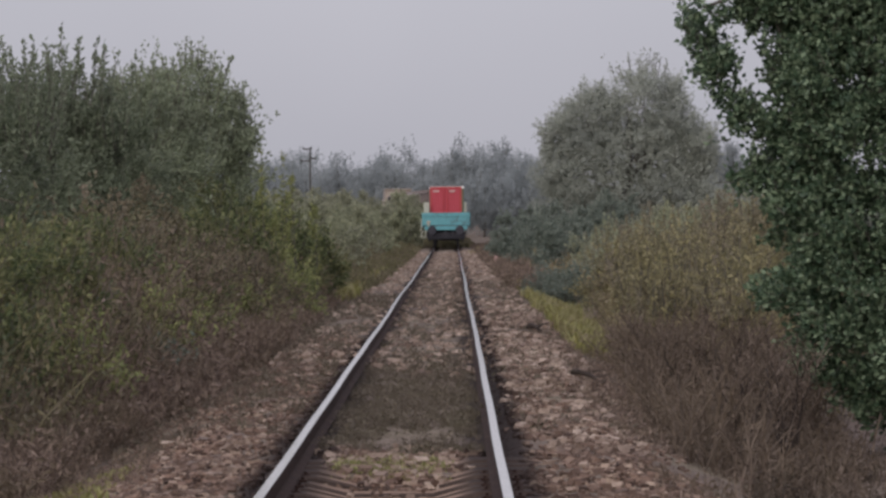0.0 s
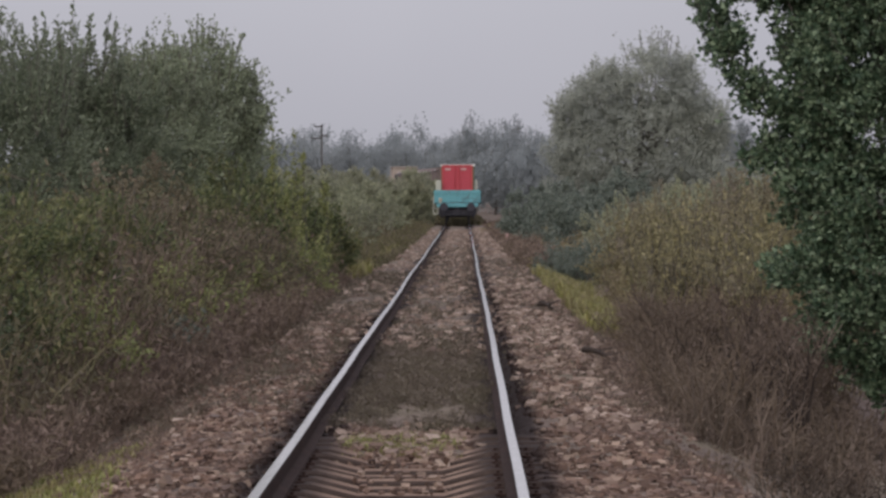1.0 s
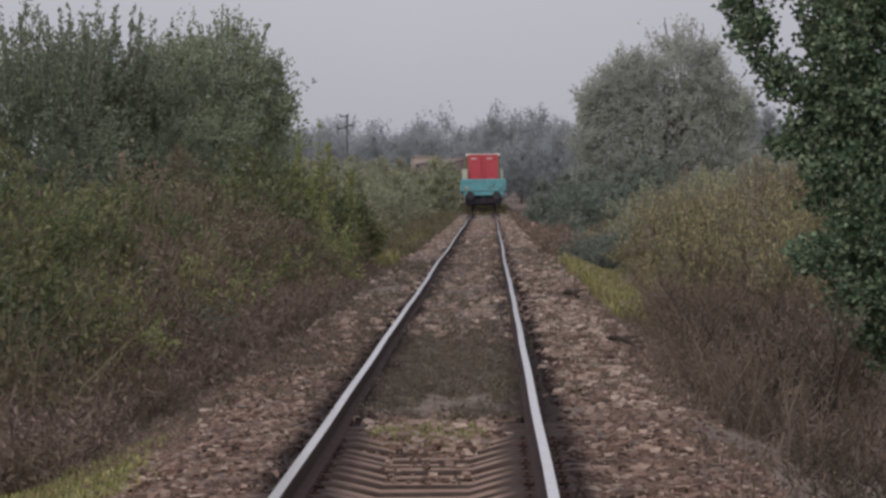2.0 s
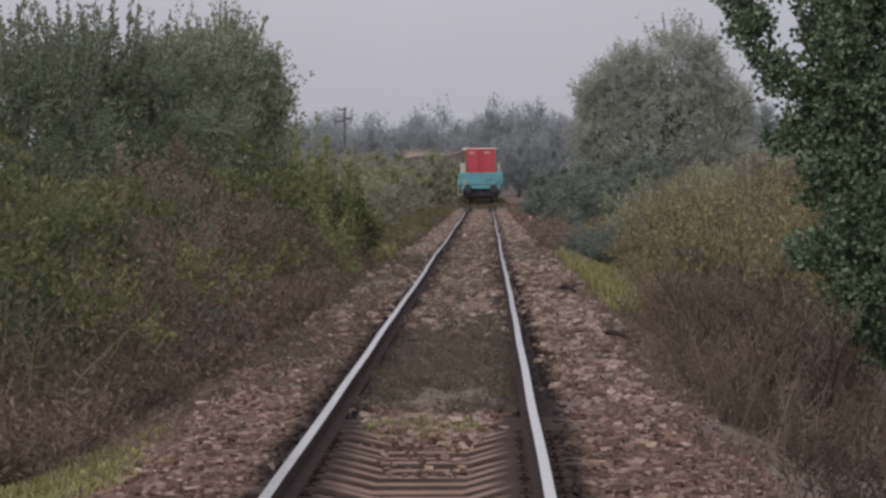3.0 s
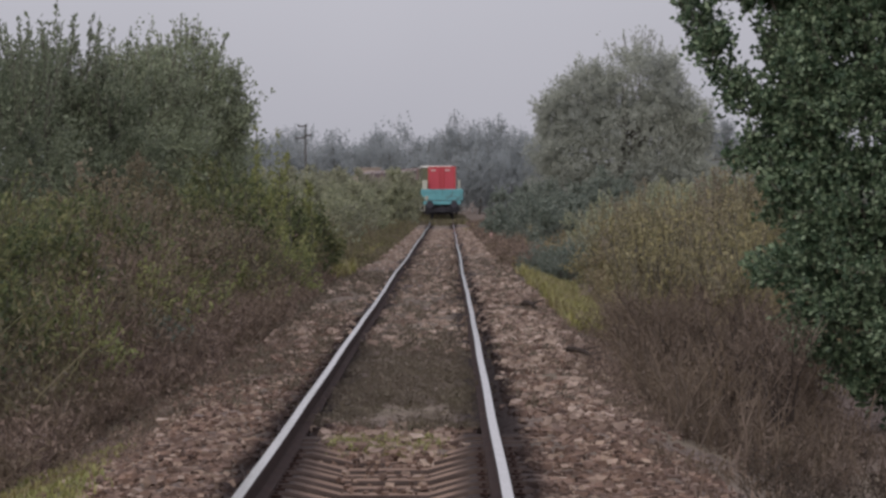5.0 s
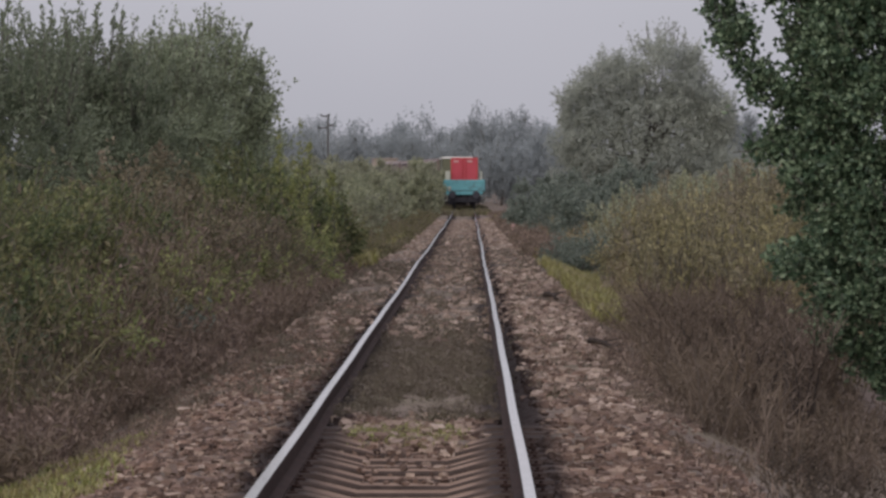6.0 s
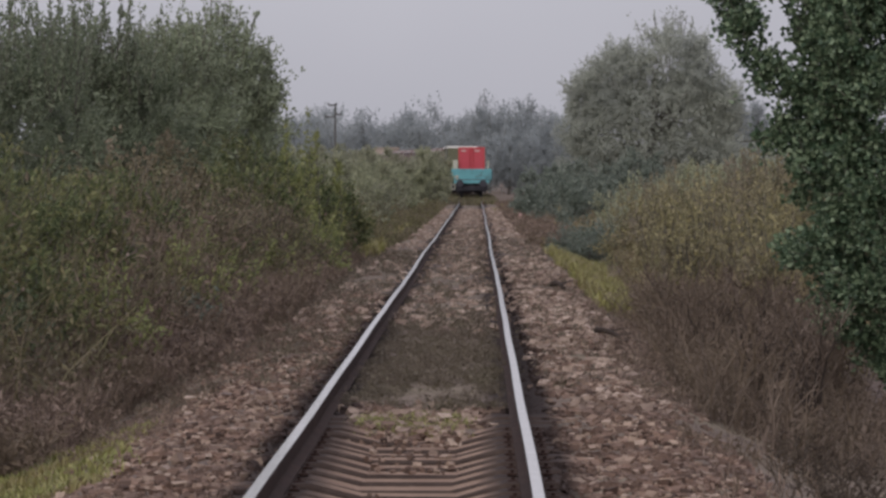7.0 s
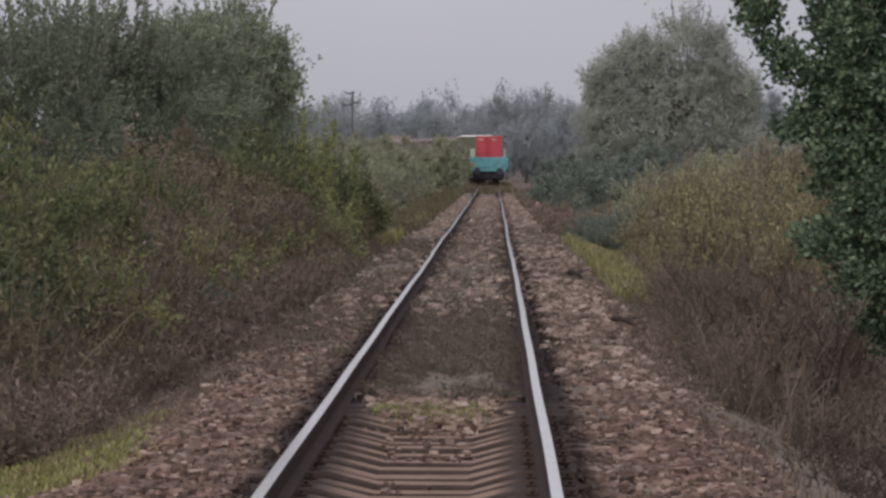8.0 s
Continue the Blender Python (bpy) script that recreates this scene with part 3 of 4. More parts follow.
def crown_leaves(blobs, twigs, per_twig, leaf, twig_len, droop=0.0, ragged=0.3, hollow=0.5, shoots=0, shoot_len=1.0, shoot_fat=0.35, slim=0.5, gather=0.75, spread=None, even=0.8, shoot_top=0.35):
    """Leaves set along twigs that gather into sprays over the crown's masses, with an uneven outline; shoots stand out above."""
    blobs = np.asarray(blobs, float)
    vol = np.prod(blobs[:, 3:6], axis=1) ** even

    def places(n, inner):
        pick = rng.choice(len(blobs), n, p=vol / vol.sum())
        b, d = blobs[pick], units(n)
        r = inner + (1 - inner) * rng.uniform(0, 1, n) ** (1 / 3)
        lump = np.array([noise.noise(Vector(v)) for v in d * 2.3 + pick[:, None] * 7.1])
        lump2 = np.array([noise.noise(Vector(v)) for v in d * 6.0 + pick[:, None] * 3.7])
        r = r * (1 + ragged * lump + 0.6 * ragged * lump2)
        return b[:, :3] + d * b[:, 3:6] * r[:, None], d

    at, d = places(twigs, hollow)
    # most twigs gather into sprays, with gaps between them
    spread = twig_len * 0.5 if spread is None else spread
    sprays = max(8, int(twigs * gather / 15))
    heart, aim = places(sprays, max(hollow, 0.62))
    aim = unit(aim + np.array([0, 0, 0.45 - droop]))
    m = int(twigs * gather)
    k = rng.integers(0, sprays, m)
    size = spread * rng.uniform(0.6, 1.35, sprays)[k][:, None]
    at[:m] = heart[k] + rng.normal(0, 1, (m, 3)) * size * 0.62 + aim[k] * rng.normal(0, 0.75, (m, 1)) * size
    d[:m] = aim[k]
    at[:, 2] = np.maximum(at[:, 2], 0.05)
    out = unit(d * 0.9 + units(twigs) * 0.6 + np.array([0, 0, 0.35 - droop]))
    paths = np.stack([at - out * twig_len * 0.35, at + out * twig_len * 0.65 - np.array([0, 0, droop * twig_len * 0.4])], 1)
    q = rng.uniform(0, 1, (twigs, per_twig))
    pos = at[:, None, :] + out[:, None, :] * (q[:, :, None] - 0.35) * twig_len + rng.normal(0, twig_len * 0.10, (twigs, per_twig, 3))
    along = unit((out[:, None, :] * 0.8 + rng.normal(0, 0.7, (twigs, per_twig, 3)) - np.array([0, 0, droop])).reshape(-1, 3))
    size = leaf * rng.uniform(0.6, 1.35, twigs * per_twig)
    pieces = [leaf_quads(pos.reshape(-1, 3), along, size, size * slim)]
    some = slice(0, twigs, 4 if leaf < 0.12 else 12)
    tw = [tubes(paths[some], np.tile([leaf * 0.09, leaf * 0.03], (len(paths[some]), 1)), 3)]
    if shoots:
        pick = rng.choice(len(blobs), shoots, p=vol / vol.sum())
        b = blobs[pick]
        d = units(shoots)
        d[:, 2] = np.abs(d[:, 2]) * 0.7 + shoot_top
        d = unit(d)
        s0 = b[:, :3] + d * b[:, 3:6] * 0.85
        up = unit(d * 0.35 + np.array([0, 0, 1.0]) + rng.normal(0, 0.10, (shoots, 3)))
        ln = shoot_len * rng.uniform(0.45, 1.1, shoots)[:, None]
        tw.append(tubes(np.stack([s0, s0 + up * ln * 0.5, s0 + up * ln], 1), np.tile([leaf * 0.12, leaf * 0.09, leaf * 0.04], (shoots, 1)), 3))
        m = max(10, int(shoot_len / leaf * (1.2 + 3.4 * shoot_fat)))
        q = rng.uniform(0, 1.05, (shoots, m))
        pos = s0[:, None, :] + up[:, None, :] * q[:, :, None] * ln[:, None, :] + rng.normal(0, leaf * shoot_fat, (shoots, m, 3)) * (1.1 - q[:, :, None] * 0.7)
        along = unit((up[:, None, :] * 0.8 + rng.normal(0, 0.5, (shoots, m, 3))).reshape(-1, 3))
        size = leaf * rng.uniform(0.7, 1.4, shoots * m)
        pieces.append(leaf_quads(pos.reshape(-1, 3), along, size, size * slim))
    return joined(pieces), joined(tw)


def plant(name, category, label, x, y, blobs, leafmat, twigs, per_twig, leaf, twig_len, n_limb=10, trunk_r=0.05, group="", limbs_in=None, **kw):
    """A tree or shrub: its foot on the ground at x, y; blobs are masses of the crown (dx, dy, z, rx, ry, rz) above the foot."""
    t = new(name)
    t.location = (x, y, float(ground_z(x, y)))
    tagged(t, label, category, group)
    height = max(b[2] + b[5] for b in blobs)
    tv, lv = branchy(blobs[:limbs_in], n_limb, trunk_r, height)
    raw("trunk", *tv, [M_BARK], t, smooth=True)
    for limb in lv:
        raw("limb", *limb, [M_BARK], t, smooth=True)
    leaves, twv = crown_leaves(blobs, twigs, per_twig, leaf, twig_len, **kw)
    n = len(leaves[1])
    raw("crown", *joined([leaves, twv]), [leafmat, M_BARK], t, np.concatenate([np.zeros(n), np.ones(len(twv[1]))]))
    return t


def stalks(name, label, category, n, where, height, mat, leaf=0.06, leaves=14, thick=0.006, lean=0.2, slim=0.34):
    """Dry upright stalks with side twigs and curled leaves. where(n) gives x, y; height(x, y) gives metres."""
    x, y = where(n)
    n = len(x)
    z = ground_z(x, y) - 0.03
    lumps = np.array([noise.noise(Vector((a * 1.3, b * 0.5, 9.1))) for a, b in zip(x, y)])
    h = height(x, y) * rng.uniform(0.5, 1.1, n) * (1 + 0.45 * lumps)
    foot = np.stack([x, y, z], 1)
    dirn = unit(np.stack([rng.normal(0, lean, n), rng.normal(0, lean, n), np.ones(n)], 1))
    curl = rng.normal(0, 0.22, (n, 3)) * [1, 1, 0]
    q = np.array([0, 0.55, 1.0])
    p = foot[:, None, :] + dirn[:, None, :] * (q[None, :, None] * h[:, None, None]) + curl[:, None, :] * (q ** 2)[None, :, None] * h[:, None, None]
    pieces = [tubes(p, thick * np.array([1.0, 0.75, 0.3])[None, :] * rng.uniform(0.6, 1.5, n)[:, None], 3)]
    # side twigs
    k = 5
    u = rng.uniform(0.25, 0.95, (n, k))
    at = foot[:, None, :] + dirn[:, None, :] * (u * h[:, None])[:, :, None] + curl[:, None, :] * (u ** 2 * h[:, None])[:, :, None]
    al = unit((dirn[:, None, :] * 0.7 + rng.normal(0, 0.75, (n, k, 3))).reshape(-1, 3))
    ln = (0.10 + 0.16 * h)[:, None].repeat(k, 1).ravel() * rng.uniform(0.5, 1.2, n * k)
    pieces.append(leaf_quads(at.reshape(-1, 3), al, ln, thick * 1.6))
    leaves = int(leaves * 0.78)
    leaf = leaf * 1.1
    u = rng.uniform(0.12, 1.0, (n, leaves)) ** 0.8
    at = foot[:, None, :] + dirn[:, None, :] * (u * h[:, None])[:, :, None] + curl[:, None, :] * (u ** 2 * h[:, None])[:, :, None] + rng.normal(0, 0.055, (n, leaves, 3)) * (0.5 + 0.5 * h[:, None, None])
    al = unit((rng.normal(0, 0.8, (n, leaves, 3)) + np.array([0, 0, 0.35])).reshape(-1, 3))
    size = leaf * rng.uniform(0.5, 1.4, n * leaves)
    pieces.append(leaf_quads(at.reshape(-1, 3), al, size, size * slim))
    ob = raw(name, *joined(pieces), [mat])
    return tagged(ob, label, category, kind="stuff")


def blades(name, label, n, where, height, mat, width=0.012, flop=0.5):
    """Grass: bent tapering blades."""
    x, y = where(n)
    n = len(x)
    foot = np.stack([x, y, ground_z(x, y) - 0.01], 1)
    h = (height * rng.uniform(0.4, 1.2, n))[:, None]
    a = rng.uniform(0, 2 * np.pi, n)
    out = np.stack([np.cos(a), np.sin(a), 0 * a], 1)
    side = np.stack([-np.sin(a), np.cos(a), 0 * a], 1) * width * rng.uniform(0.6, 1.3, n)[:, None]
    up = np.array([0, 0, 1.0])
    mid = foot + up * h * 0.6 + out * h * flop * 0.25
    tip = foot + up * h * 0.95 + out * h * flop * rng.uniform(0.4, 1.2, n)[:, None]
    v = np.stack([foot - side, foot + side, mid + side * 0.8, mid - side * 0.8, tip], 1).reshape(-1, 3)
    i = np.arange(n)[:, None] * 5
    f = np.concatenate([i + [0, 1, 2, 3], i + [3, 2, 4, 4]])
    me_faces = [tuple(r[:4]) if r[3] != r[2] else tuple(r[:3]) for r in f.tolist()]
    me = bpy.data.meshes.new(name)
    me.from_pydata(v, [], me_faces)
    me.materials.append(mat)
    return tagged(new(name, me), label, "grass", kind="stuff")


def strip(x0, x1, y0, y1, clump=0.0, power=1.0, ragged=0.0):
    """Places between two lines beside the track, thinning with distance by power; in clumps if wanted."""
    def where(n):
        y = y0 + (y1 - y0) * rng.uniform(0, 1, n) ** power
        f = (y - y0) / (y1 - y0)
        a = x0[0] + (x0[1] - x0[0]) * f
        b = x1[0] + (x1[1] - x1[0]) * f
        x = a + (b - a) * rng.uniform(0, 1, n) + rng.normal(0, 0.04, n) * abs(b - a)
        x = x + ragged * np.array([noise.noise(Vector((0.5, q * 0.21, 4.0))) for q in y])
        if clump:
            keep = np.array([noise.noise(Vector((px * 1.1, py * 0.55, 3.3))) for px, py in zip(x, y)]) > -clump + rng.normal(0, 0.12, n)
            x, y = x[keep], y[keep]
        return x, y
    return where


# dry stalks on the verge left of the line: low at first, taller further on
stalks("dry_weeds", "low brown dry weeds along the ballast edge", "weeds", 4600, strip((-2.95, -2.05), (-4.4, -4.4), 30, 62, 0.35, 1.2), lambda x, y: np.clip(0.42 + (y - 30) * 0.012 + np.maximum(0, -2.7 - x) * 0.8 * np.clip((y - 29) / 12, 0.3, 1), 0.3, 1.7), F_DRY, 0.07, 15)
stalks("dry_weeds", "tall brown dry weeds thick beside the track", "weeds", 4600, strip((-2.25, -2.4), (-4.6, -5.0), 42, 105, 0.4, 1.1), lambda x, y: np.clip(0.25 + np.maximum(0, -2.4 - x) * 1.0, 0.25, 1.9), F_DRY, 0.085, 15, 0.008)
stalks("olive_weeds", "tall olive weeds turning brown among the shrubs", "weeds", 3600, strip((-3.2, -2.8), (-5.4, -5.4), 33, 100, 0.3), lambda x, y: np.clip(1.2 + (-3 - x) * 0.6, 1.0, 2.2), F_OLIVE, 0.085, 20, 0.008)
stalks("dry_weeds", "brown weeds along the far verge", "weeds", 2200, strip((-3.1, -1.95), (-5, -5), 100, 250, 0.4), lambda x, y: np.clip(0.45 + (-2.0 - x) * 0.6, 0.35, 1.7), F_OLIVE, 0.13, 13, 0.014)
stalks("dry_weeds", "pinkish brown dry stalks at the verge's edge", "weeds", 1900, strip((-2.9, -2.6), (-4.4, -4.4), 31, 42, 0.4), lambda x, y: np.clip(0.45 + np.maximum(0, -2.9 - x) * 0.45, 0.4, 1.2), F_DRY, 0.055, 11, 0.007, 0.15)
# right of the line
stalks("dry_weeds", "grey brown bare weed stems on the bank", "weeds", 2600, strip((2.2, 2.95), (4.2, 5.2), 31, 64, 0.3, 1.0), lambda x, y: np.where((y < 43) & (x > 3.0), 0.4, np.clip(0.6 + (x - 2.1) * 0.42, 0.45, 1.15)), F_GREYDRY, 0.05, 9, 0.008, 0.3)
stalks("dry_weeds", "low brown weeds under the poplar", "weeds", 750, strip((2.4, 3.2), (4.6, 5.4), 25, 37, 0.2), lambda x, y: 0.26 + 0 * x, F_SHADEDDRY, 0.05, 10, 0.005, 0.4)
stalks("golden_weeds", "golden brown weeds with dry seed heads", "weeds", 2600, strip((2.9, 4.2), (6.4, 8.0), 46, 105, 0.3, 1.0), lambda x, y: np.clip(0.5 + (x - 2.9) * 0.5, 0.4, 1.5), F_DRYGOLD, 0.095, 18, 0.007)
stalks("golden_weeds", "golden brown weeds further down the bank", "weeds", 2200, strip((4.2, 2.2), (10, 12), 95, 235, 0.4), lambda x, y: np.clip(0.4 + (x - 2.6) * 0.35, 0.3, 1.8), F_DRYGOLD, 0.15, 15, 0.014)

# grass and low plants
blades("grass", "short green grass on the verge", 11000, strip((-2.0, -2.25), (-4.6, -4.0), 24.5, 33), 0.09, F_GREENGRASS)
blades("grass", "yellow green grass patch beside the ballast", 19000, strip((2.35, 2.45), (3.1, 3.9), 62, 128, 0.35, 1.0, 0.3), 0.30, F_GRASS, 0.018)
blades("grass", "yellow green grass at the bushes' foot", 8000, strip((-2.05, -2.0), (-3.2, -3.3), 100, 142, 0.3), 0.42, F_GRASS, 0.02)
blades("grass", "pale grass and moss between the rails", 6000, strip((-0.5, -0.5), (0.42, 0.42), 28.7, 31.2, 0.2), 0.065, F_GREENGRASS, 0.008)
stalks("dry_weeds", "low brown weeds spreading over the ballast far off", "weeds", 1700, strip((1.9, 1.7), (3.2, 3.4), 112, 275, 0.3), lambda x, y: np.clip(0.2 + (x - 1.7) * 0.55, 0.18, 0.9), F_DRY, 0.12, 12, 0.012, 0.4)
stalks("dry_weeds", "low brown weeds spreading over the ballast far off", "weeds", 1900, strip((-1.7, -1.6), (-2.8, -2.8), 105, 275, 0.4), lambda x, y: np.clip(0.2 + (-1.7 - x) * 0.65, 0.18, 1.0), F_OLIVE, 0.12, 12, 0.012, 0.4)
blades("grass", "thin dry grass on the bank's foot", 1300, strip((1.9, 2.0), (3.0, 3.2), 22, 40, 0.1), 0.12, F_DRY, 0.008)
stalks("low_plants", "brown weeds creeping over the ballast's edge", "weeds", 1100, strip((1.75, 1.95), (2.55, 3.0), 27, 62, 0.05), lambda x, y: 0.10 + 0.16 * np.clip(x - 1.7, 0, 1.2), F_DRY, 0.045, 11, 0.004, 0.45)
stalks("low_plants", "brown weeds creeping over the shoulder's edge", "weeds", 800, strip((-1.8, -1.6), (-2.9, -2.3), 28, 60, 0.05), lambda x, y: 0.10 + 0.16 * np.clip(-1.6 - x, 0, 1.2), F_DRY, 0.045, 11, 0.004, 0.45)
blades("grass", "dull grass standing over the far rails", 5200, strip((-1.7, -1.7), (1.7, 1.7), 262, 330), 0.30, F_OLIVE, 0.03)
stalks("low_plants", "dark brown low plants spreading between the rails", "weeds", 2600, strip((-0.62, -0.62), (0.62, 0.62), 32, 50, 0.22), lambda x, y: 0.12 * np.clip((52 - y) / 12, 0.4, 1), F_LOW, 0.035, 14, 0.003, 0.5, 0.5)
stalks("low_plants", "scattered low plants in the ballast", "weeds", 1100, strip((-0.6, -0.6), (0.6, 0.6), 49, 150, 0.1, 1.6), lambda x, y: 0.12 + 0 * x, F_LOW, 0.05, 12, 0.004, 0.5, 0.5)
stalks("low_plants", "dark low plants beside the rail", "weeds", 3000, strip((-1.0, -0.95), (-2.8, -2.6), 33, 100, 0.15), lambda x, y: 0.10 + 0.06 * np.maximum(0, -1.4 - x), F_LOW, 0.045, 11, 0.004, 0.5, 0.45)
stalks("low_plants", "thin low plants on the ballast shoulder", "weeds", 1100, strip((1.0, 0.95), (2.5, 2.4), 34, 120, 0.0), lambda x, y: 0.09 + 0 * x, F_LOW, 0.045, 10, 0.004, 0.5, 0.45)


# shrubs on the left verge, green among the dry weeds
def shrub(x, y, w, h, mat=F_SHRUB, leaf=0.06, dens=1.0, label="leafy green shrub among dry weeds", **kw):
    blobs = [(0, 0, h * 0.55, w * 0.5, w * 0.5, h * 0.45), (-w * 0.25, -w * 0.15, h * 0.4, w * 0.35, w * 0.4, h * 0.36), (w * 0.22, 0.1, h * 0.42, w * 0.36, w * 0.4, h * 0.36)]
    leaf = leaf * 1.27
    tw = int(225 * dens * w * h)
    return plant("shrub", "shrub", label, x, y, blobs, mat, tw, 9, leaf, 0.30, 10, 0.03, "verge shrubs", ragged=0.35, **kw)


for x, y, w, h in ((-4.75, 38, 1.6, 2.1), (-5.2, 41, 2.0, 2.5), (-4.5, 44, 1.9, 2.2), (-5.6, 49, 2.2, 2.7), (-4.9, 55, 2.1, 2.35), (-4.4, 62, 1.9, 2.1), (-5.3, 68, 2.3, 2.5)):
    shrub(x + 0.15, y, w * 1.12, h, shoots=int(30 * w), shoot_len=0.45)
for x, y, w, h in ((-3.5, 41, 1.0, 1.2), (-3.3, 50, 0.9, 1.25), (-3.6, 57, 1.2, 1.5), (-3.2, 66, 1.0, 1.3), (-3.6, 74, 1.3, 1.6), (-3.0, 82, 1.1, 1.4)):
    shrub(x, y, w, h, F_SHOOT, 0.06, 0.8, "small yellowing bush among brown weeds", shoots=14, shoot_len=0.4)
for x, y, w, h in ((-4.3, 78, 2.1, 2.35), (-3.9, 88, 2.2, 2.5), (-3.5, 98, 1.9, 2.3), (-5.0, 92, 2.6, 3.0)):
    shrub(x, y, w, h, leaf=0.085, dens=0.75, label="green shrub with yellowing leaves beside the track", shoots=int(30 * w), shoot_len=0.7)
for x, y, w, h in ((-4.6, 122, 2.6, 2.9), (-4.2, 140, 2.6, 2.8), (-4.6, 158, 2.8, 3.0), (-4.4, 178, 3.0, 3.1), (-4.6, 198, 3.2, 3.2), (-4.9, 222, 3.4, 3.3), (-7, 165, 3.6, 3.3), (-8, 205, 4, 3.6), (-11, 225, 4.4, 3.8), (-13, 250, 4.6, 4.0), (-8.4, 245, 4.4, 4.0), (-6.4, 268, 4.0, 4.1)):
    shrub(x, y, w, h, F_HAZED_OLIVEBUSH, 0.12, 0.40, label="hedge bush of dull green leaves beside the line", hollow=0.6)
for y, w, h in ((262, 2.6, 3.3), (276, 3.0, 3.9), (290, 3.0, 4.1), (304, 3.2, 4.2), (318, 3.4, 4.3), (334, 3.4, 4.4)):
    shrub(float(line_x(y)) - 1.75 - w * 0.5, y, w, h, F_HAZED_OLIVEBUSH, 0.18, 0.26, "olive bush grown close to the passing train", hollow=0.6)
for x, y, w, h in ((-7.5, 300, 5, 4.2), (-10, 320, 6, 4.4), (-14.5, 330, 6, 4.3), (-19, 335, 7, 4.2), (-24, 340, 7, 4.4)):
    shrub(x, y, w, h, F_HAZED_OLIVEBUSH, 0.24, 0.14, "olive thicket in the bend of the line", hollow=0.6)

# dark bushes added where the verge's green lies in shade
for x, y, w, h in ((-4.15, 36, 1.0, 1.55), (-4.7, 39.5, 1.2, 1.8)):
    shrub(x, y, w, h, F_SHADEBUSH, 0.05, 1.1, "dark bush standing in for shaded green at the weeds' edge", hollow=0.3)
shrub(-3.1, 47.5, 0.5, 0.8, F_HAZED_DARKBUSH, 0.05, 1.4, "small dark bush half hidden in brown weeds", hollow=0.3)

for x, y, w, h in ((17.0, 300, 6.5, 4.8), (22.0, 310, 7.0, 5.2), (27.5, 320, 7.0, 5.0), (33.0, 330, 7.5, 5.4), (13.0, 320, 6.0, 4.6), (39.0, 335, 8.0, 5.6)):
    shrub(x, y, w, h, F_HAZEDTREE, 0.26, 0.13, "thicket behind the weeds, leaves greyed for haze", hollow=0.4)

# withered bushes, half bare, among the green ones
for x, y, w, h in ((-4.75, 57, 1.9, 2.75), (-4.15, 60, 1.8, 2.35), (-3.8, 66, 1.7, 2.1), (-4.7, 66, 1.9, 2.8), (-3.5, 73, 1.5, 1.75), (-4.2, 51, 1.5, 1.9), (-3.7, 46, 1.3, 1.4), (-3.9, 80, 1.6, 2.1)):
    shrub(x, y, w, h, F_BROWNBUSH, 0.055, 0.8, "withered brown bush with thin bare twigs", hollow=0.3, shoots=int(26 * w), shoot_len=0.4)
# olive and golden bushes over the right bank
for x, y, w, h in ((4.5, 53, 1.1, 1.1), (3.7, 60, 1.1, 1.05), (4.7, 59, 1.3, 1.4), (5.4, 63, 1.6, 1.8), (4.0, 66, 1.5, 1.6), (5.0, 69, 1.6, 1.75), (6.0, 74, 1.9, 2.5), (4.5, 78, 1.6, 1.45), (5.4, 83, 1.8, 1.9), (6.7, 86, 2.2, 2.5), (4.2, 90, 1.5, 1.5), (5.2, 95, 2.0, 1.9)):
    shrub(x, y, w, h, F_GOLDBUSH, 0.065, 0.75, "olive brown bush with yellowing leaves on the bank", hollow=0.35, shoots=int(34 * w), shoot_len=0.95)
for x, y, w, h in ((4.6, 108, 1.8, 1.35), (6.3, 102, 2.4, 2.3), (7.8, 104, 2.6, 2.6), (5.4, 120, 2.0, 1.6), (7.2, 124, 2.8, 2.4), (9.2, 126, 3.0, 2.8), (6.2, 140, 2.6, 2.1), (8.6, 148, 3.2, 2.7), (11.0, 152, 3.2, 3.0)):
    shrub(x, y, w, h, F_HAZED_OLIVEBUSH, 0.09, 0.5, "haze-greyed green bush with thin dry shoots", hollow=0.35, shoots=int(20 * w), shoot_len=0.6)


